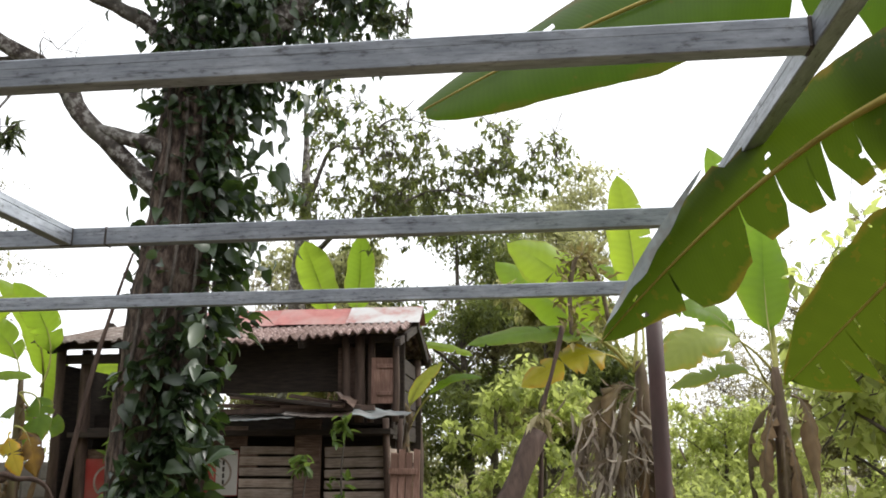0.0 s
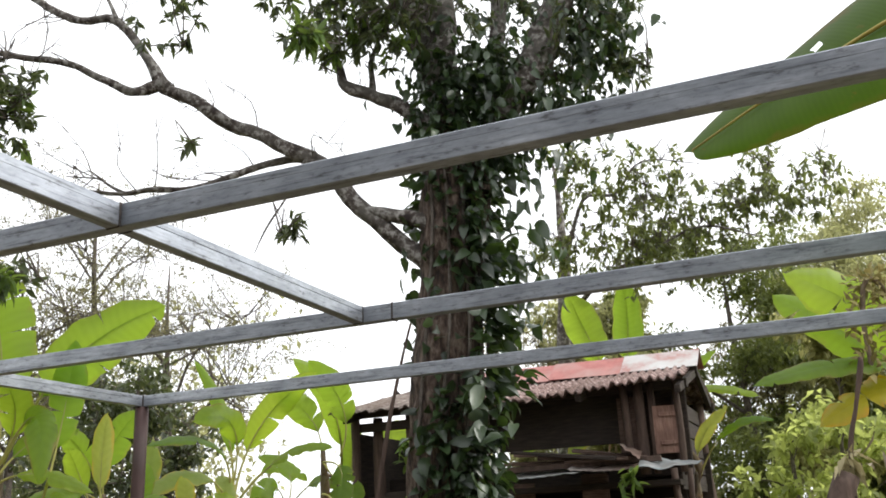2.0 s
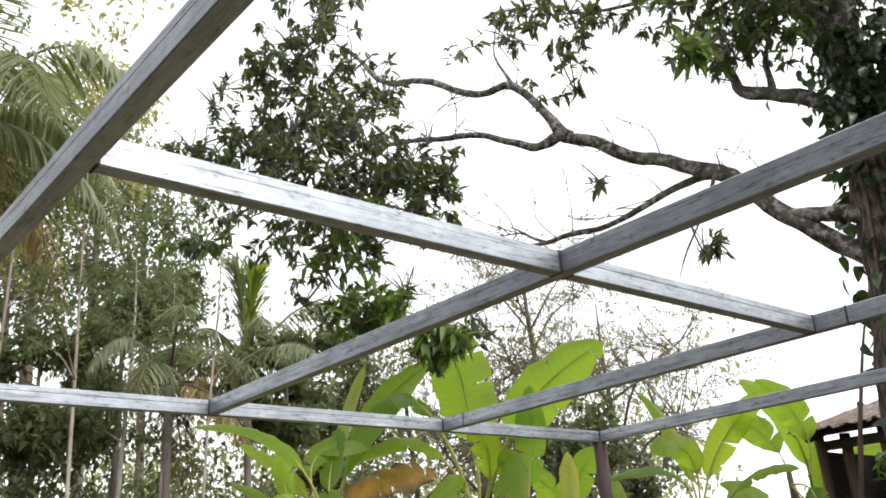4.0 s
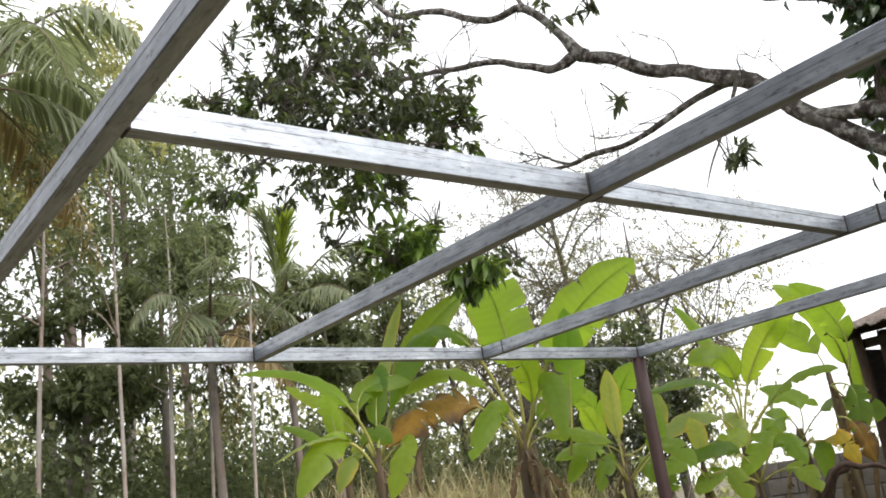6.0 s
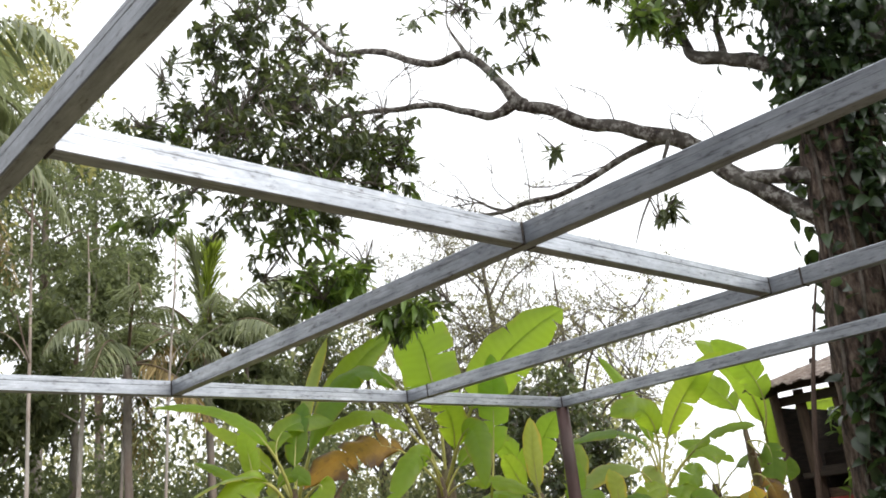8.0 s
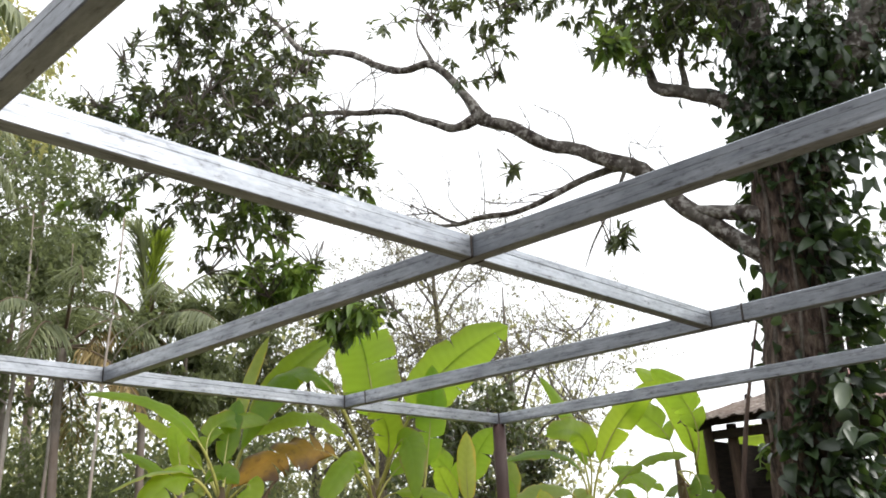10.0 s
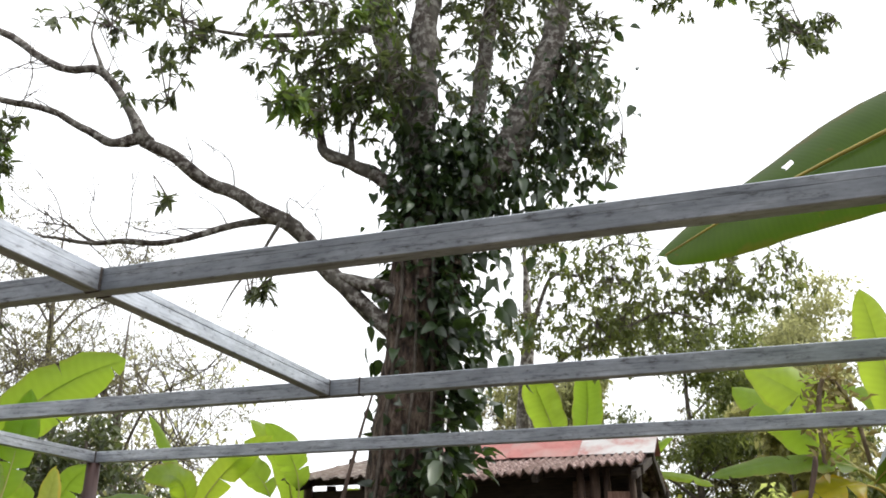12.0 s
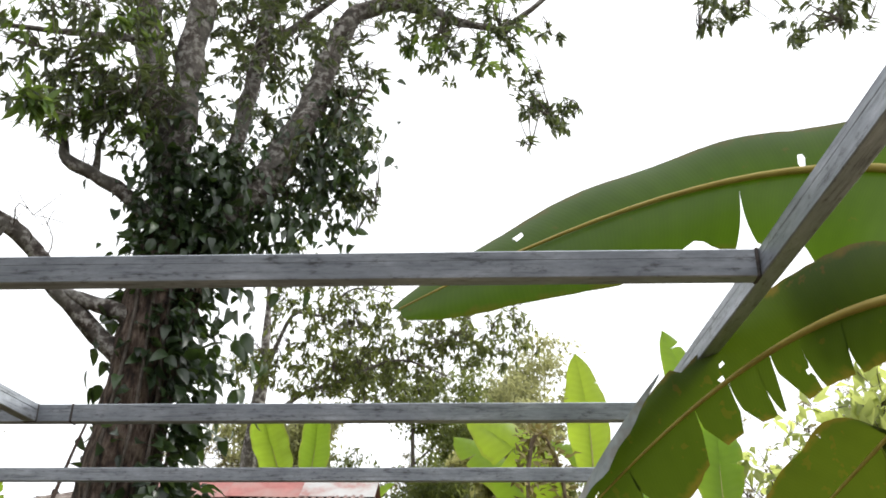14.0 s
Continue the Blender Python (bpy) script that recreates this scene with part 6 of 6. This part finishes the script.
def undergrowth():
    rg = np.random.default_rng(81)
    blobs = []
    for k in range(210):
        x, y = rg.uniform(-2, 10), rg.uniform(8.9, 17)
        if -4.2 < x < -0.35 and y < 11.2:
            continue
        h = rg.uniform(0.7, 1.7)
        blobs.append((x, y, h * 0.55, 0.6, 0.6, h * 0.5, 190))
    for k in range(110):
        x, y = rg.uniform(-15, -4.6), rg.uniform(3.5, 16)
        if x > -6.5 and y < 8.2:
            continue
        h = rg.uniform(0.5, 1.1)
        blobs.append((x, y, rise(x, y) + h * 0.5, 0.6, 0.6, h * 0.5, 130))
    P, D, L = cloud_of_leaves(blobs, 82, 0.095)
    tagged(leaves("undergrowth", HEDGE, P, D, L, 0.55, SMALL_SHAPE, None, "", 0.25, 83), "bright green weeds and low shrubs covering the soil", "shrubs", "", "stuff")
    n = 4400
    x, y = rg.uniform(-9.5, -5.2, n), rg.uniform(4.2, 8.5, n)
    P = np.stack([x, y, [rise(a, b) for a, b in zip(x, y)]], 1)
    D = np.stack([rg.normal(0, 0.18, n), rg.normal(0, 0.18, n), np.ones(n)], 1)
    tall = rg.uniform(0.5, 1.2, n) + np.where((x < -6.2) & (y > 4.6), rg.uniform(0.3, 0.75, n), 0.0)
    tagged(leaves("dry_grass", STRAW, P, D, tall, 0.014, MANGO_SHAPE, None, "", 0.35, 84), "tall straw-coloured dry grass among the banana plants", "grass", "", "stuff")


undergrowth()


def broken_trunk():
    t = thing("broken_trunk", "leaning cut tree trunk with one thin dead stalk", "log", (-0.15, 5.95, 0))
    o = Vector((-0.15, 5.95, 0))
    bm = bmesh.new()
    tube(bm, smooth_line([(0, 0, -0.1, 0.1), (0.3, 0.25, 0.7, 0.088), (0.65, 0.53, 1.38, 0.08), (0.88, 0.72, 1.88, 0.076)], 6), 12, 0.18)
    part("trunk", bm, POLE, t, "", True)
    bm = bmesh.new()
    tube(bm, smooth_line([(0.6, 0.65, -0.05, 0.02), (0.86, 0.73, 1.2, 0.018), (0.92, 0.73, 1.99, 0.016), (1.0, 0.73, 2.31, 0.014), (1.07, 0.73, 2.57, 0.02), (1.08, 0.73, 2.64, 0.012)], 5), 7, 0.3)
    part("stalk", bm, POLE, t, "thin dead stalk", True)
    rg = np.random.default_rng(5)
    n = 26
    leaves("tuft", STRAW, np.array((0.92, 0.72, 2.0)) + rg.normal(0, 0.03, (n, 3)), rg.normal(0, 0.6, (n, 3)) + np.array((0, 0, -0.4)), rg.uniform(0.08, 0.2, n), 0.3, SMALL_SHAPE, t, "dry yellow tuft", 0.3, 6)


broken_trunk()


def fence():
    f = thing("wire_fence", "sagging barbed wire fence on thin posts before the woods", "fence", (-9.6, 4, 0))
    o = Vector((-9.6, 4, 0))
    spots = [(-9.9, -0.5), (-9.8, 1.6), (-9.6, 3.7), (-9.3, 5.8), (-8.9, 7.9)]
    for x, y in spots:
        bm = bmesh.new()
        g = rise(x, y)
        tube(bm, smooth_line([(x - o.x, y - o.y, g - 0.2, 0.045), (x - o.x, y - o.y, g + 0.7, 0.04), (x - o.x + 0.02, y - o.y, g + 1.35, 0.035)], 3), 8, 0.3, x)
        part("post", bm, POLE, f, "", True)
    for h in (0.5, 0.85, 1.15, 1.28):
        rows = []
        for (x, y), (u, v) in zip(spots, spots[1:]):
            for q in (0, 0.5):
                gx, gy = x + (u - x) * q, y + (v - y) * q
                rows.append((gx - o.x, gy - o.y, rise(x, y) * (1 - q) + rise(u, v) * q + h - 0.04 * (q > 0), 0.006))
        bm = bmesh.new()
        tube(bm, smooth_line(rows, 4), 5)
        part("wire", bm, WIRE, f)


fence()


def block_wall():
    w = thing("wall_yard", "low grey block wall behind the banana plants", "wall", (-5.2, 9.9, 0), "", "structure")
    shared = bmesh.new()
    box(shared, (0.39, 0.14, 0.185), Matrix(), 0.008)
    me = bpy.data.meshes.new("block")
    shared.to_mesh(me)
    shared.free()
    me.materials.append(BLOCK)
    for r in range(9):
        for c in range(5):
            b = new("block", me)
            b.parent = w
            b.location = (-0.9 + 0.4 * c + (0.2 if r % 2 else 0), RND.uniform(-0.006, 0.006), 0.1 + 0.195 * r)
    core = bmesh.new()
    box(core, (2.15, 0.115, 1.75), pose(0, 0, 0.875))
    part("mortar", core, DARK_PLASTER, w)


block_wall()


def sapling(x, y, h, seed, label):
    s = thing("sapling", label, "plant", (x, y, rise(x, y)), "saplings")
    rg = np.random.default_rng(seed)
    bm = bmesh.new()
    tube(bm, smooth_line([(0, 0, 0, 0.014), (0.04, 0, h * 0.4, 0.012), (-0.02, 0.02, h * 0.75, 0.009), (0.03, 0, h, 0.005)], 5), 6, 0.2)
    part("stem", bm, TWIG, s, "", True)
    P, D, L, ends = rosettes([(0, 0, h - 0.05, 0.16, 0.16, 0.16, 5), (0, 0, h * 0.72, 0.2, 0.2, 0.15, 3)], seed, 7, 0.11, 0.3)
    leaves("foliage", FRESH, P, D, L, 0.4, HEART_SHAPE, s, "", 0.3, seed)


sapling(-0.92, 7.9, 2.05, 61, "slender sapling with pale green leaves before the shed")
sapling(-1.2, 7.7, 1.72, 62, "small sapling with pale green leaves before the shed")
sapling(-2.75, 7.4, 1.95, 63, "young shrub with yellow-green leaves at the trunk")
sapling(-3.0, 8.0, 2.5, 64, "young shrub with yellow-green leaves at the shed corner")


def blossom():
    b = thing("banana_blossom", "withered brown-green banana blossom hanging on a bent stalk", "blossom", (1.42, 8.25, 2.76))
    o = Vector((1.42, 8.25, 2.76))
    line = smooth_line([(*(Vector(p) - o), 0.02) for p in [(1.42, 8.25, 2.76), (1.32, 8.16, 3.26), (1.15, 8.07, 3.48), (1.06, 7.98, 3.18), (1.05, 7.98, 2.73)]], 6)
    bm = bmesh.new()
    tube(bm, line, 7, 0.3)
    part("stalk", bm, MIDRIB_DEAD, b, "", True)
    rg = np.random.default_rng(17)
    P, D, L = [], [], []
    for q in line[2:]:
        for _ in range(14):
            d = rg.normal(0, 1, 3)
            P.append(q[:3] + d * 0.05)
            D.append(d + np.array((0, 0, 0.3)))
            L.append(rg.uniform(0.05, 0.12))
    tagged(leaves("blossom_spray", BUDLEAF, P, D, L, 0.45, SMALL_SHAPE, b, "small dried buds and bracts", 0.3, 18), kind="stuff")


blossom()


def fallen_branch(rows, label):
    o = Vector(rows[0][:3])
    f = thing("fallen_branch", label, "branch", o, "dead branches")
    bm = bmesh.new()
    tube(bm, smooth_line([(x - o.x, y - o.y, z - o.z, r) for x, y, z, r in rows], 6), 8, 0.3)
    part("wood", bm, POLE, f, "", True)


fallen_branch([(-4.45, 7.8, 0.0, 0.05), (-3.72, 7.16, 1.42, 0.045), (-3.55, 7.26, 1.62, 0.035), (-3.45, 7.43, 1.83, 0.02)], "dark crooked dead branch leaning by the shed")
fallen_branch([(-4.75, 7.6, 0.0, 0.03), (-3.51, 6.82, 1.48, 0.022), (-3.26, 6.96, 1.59, 0.02), (-3.11, 7.05, 1.55, 0.018), (-3.02, 7.09, 1.38, 0.012)], "thin pale dead branch arching by the shed")
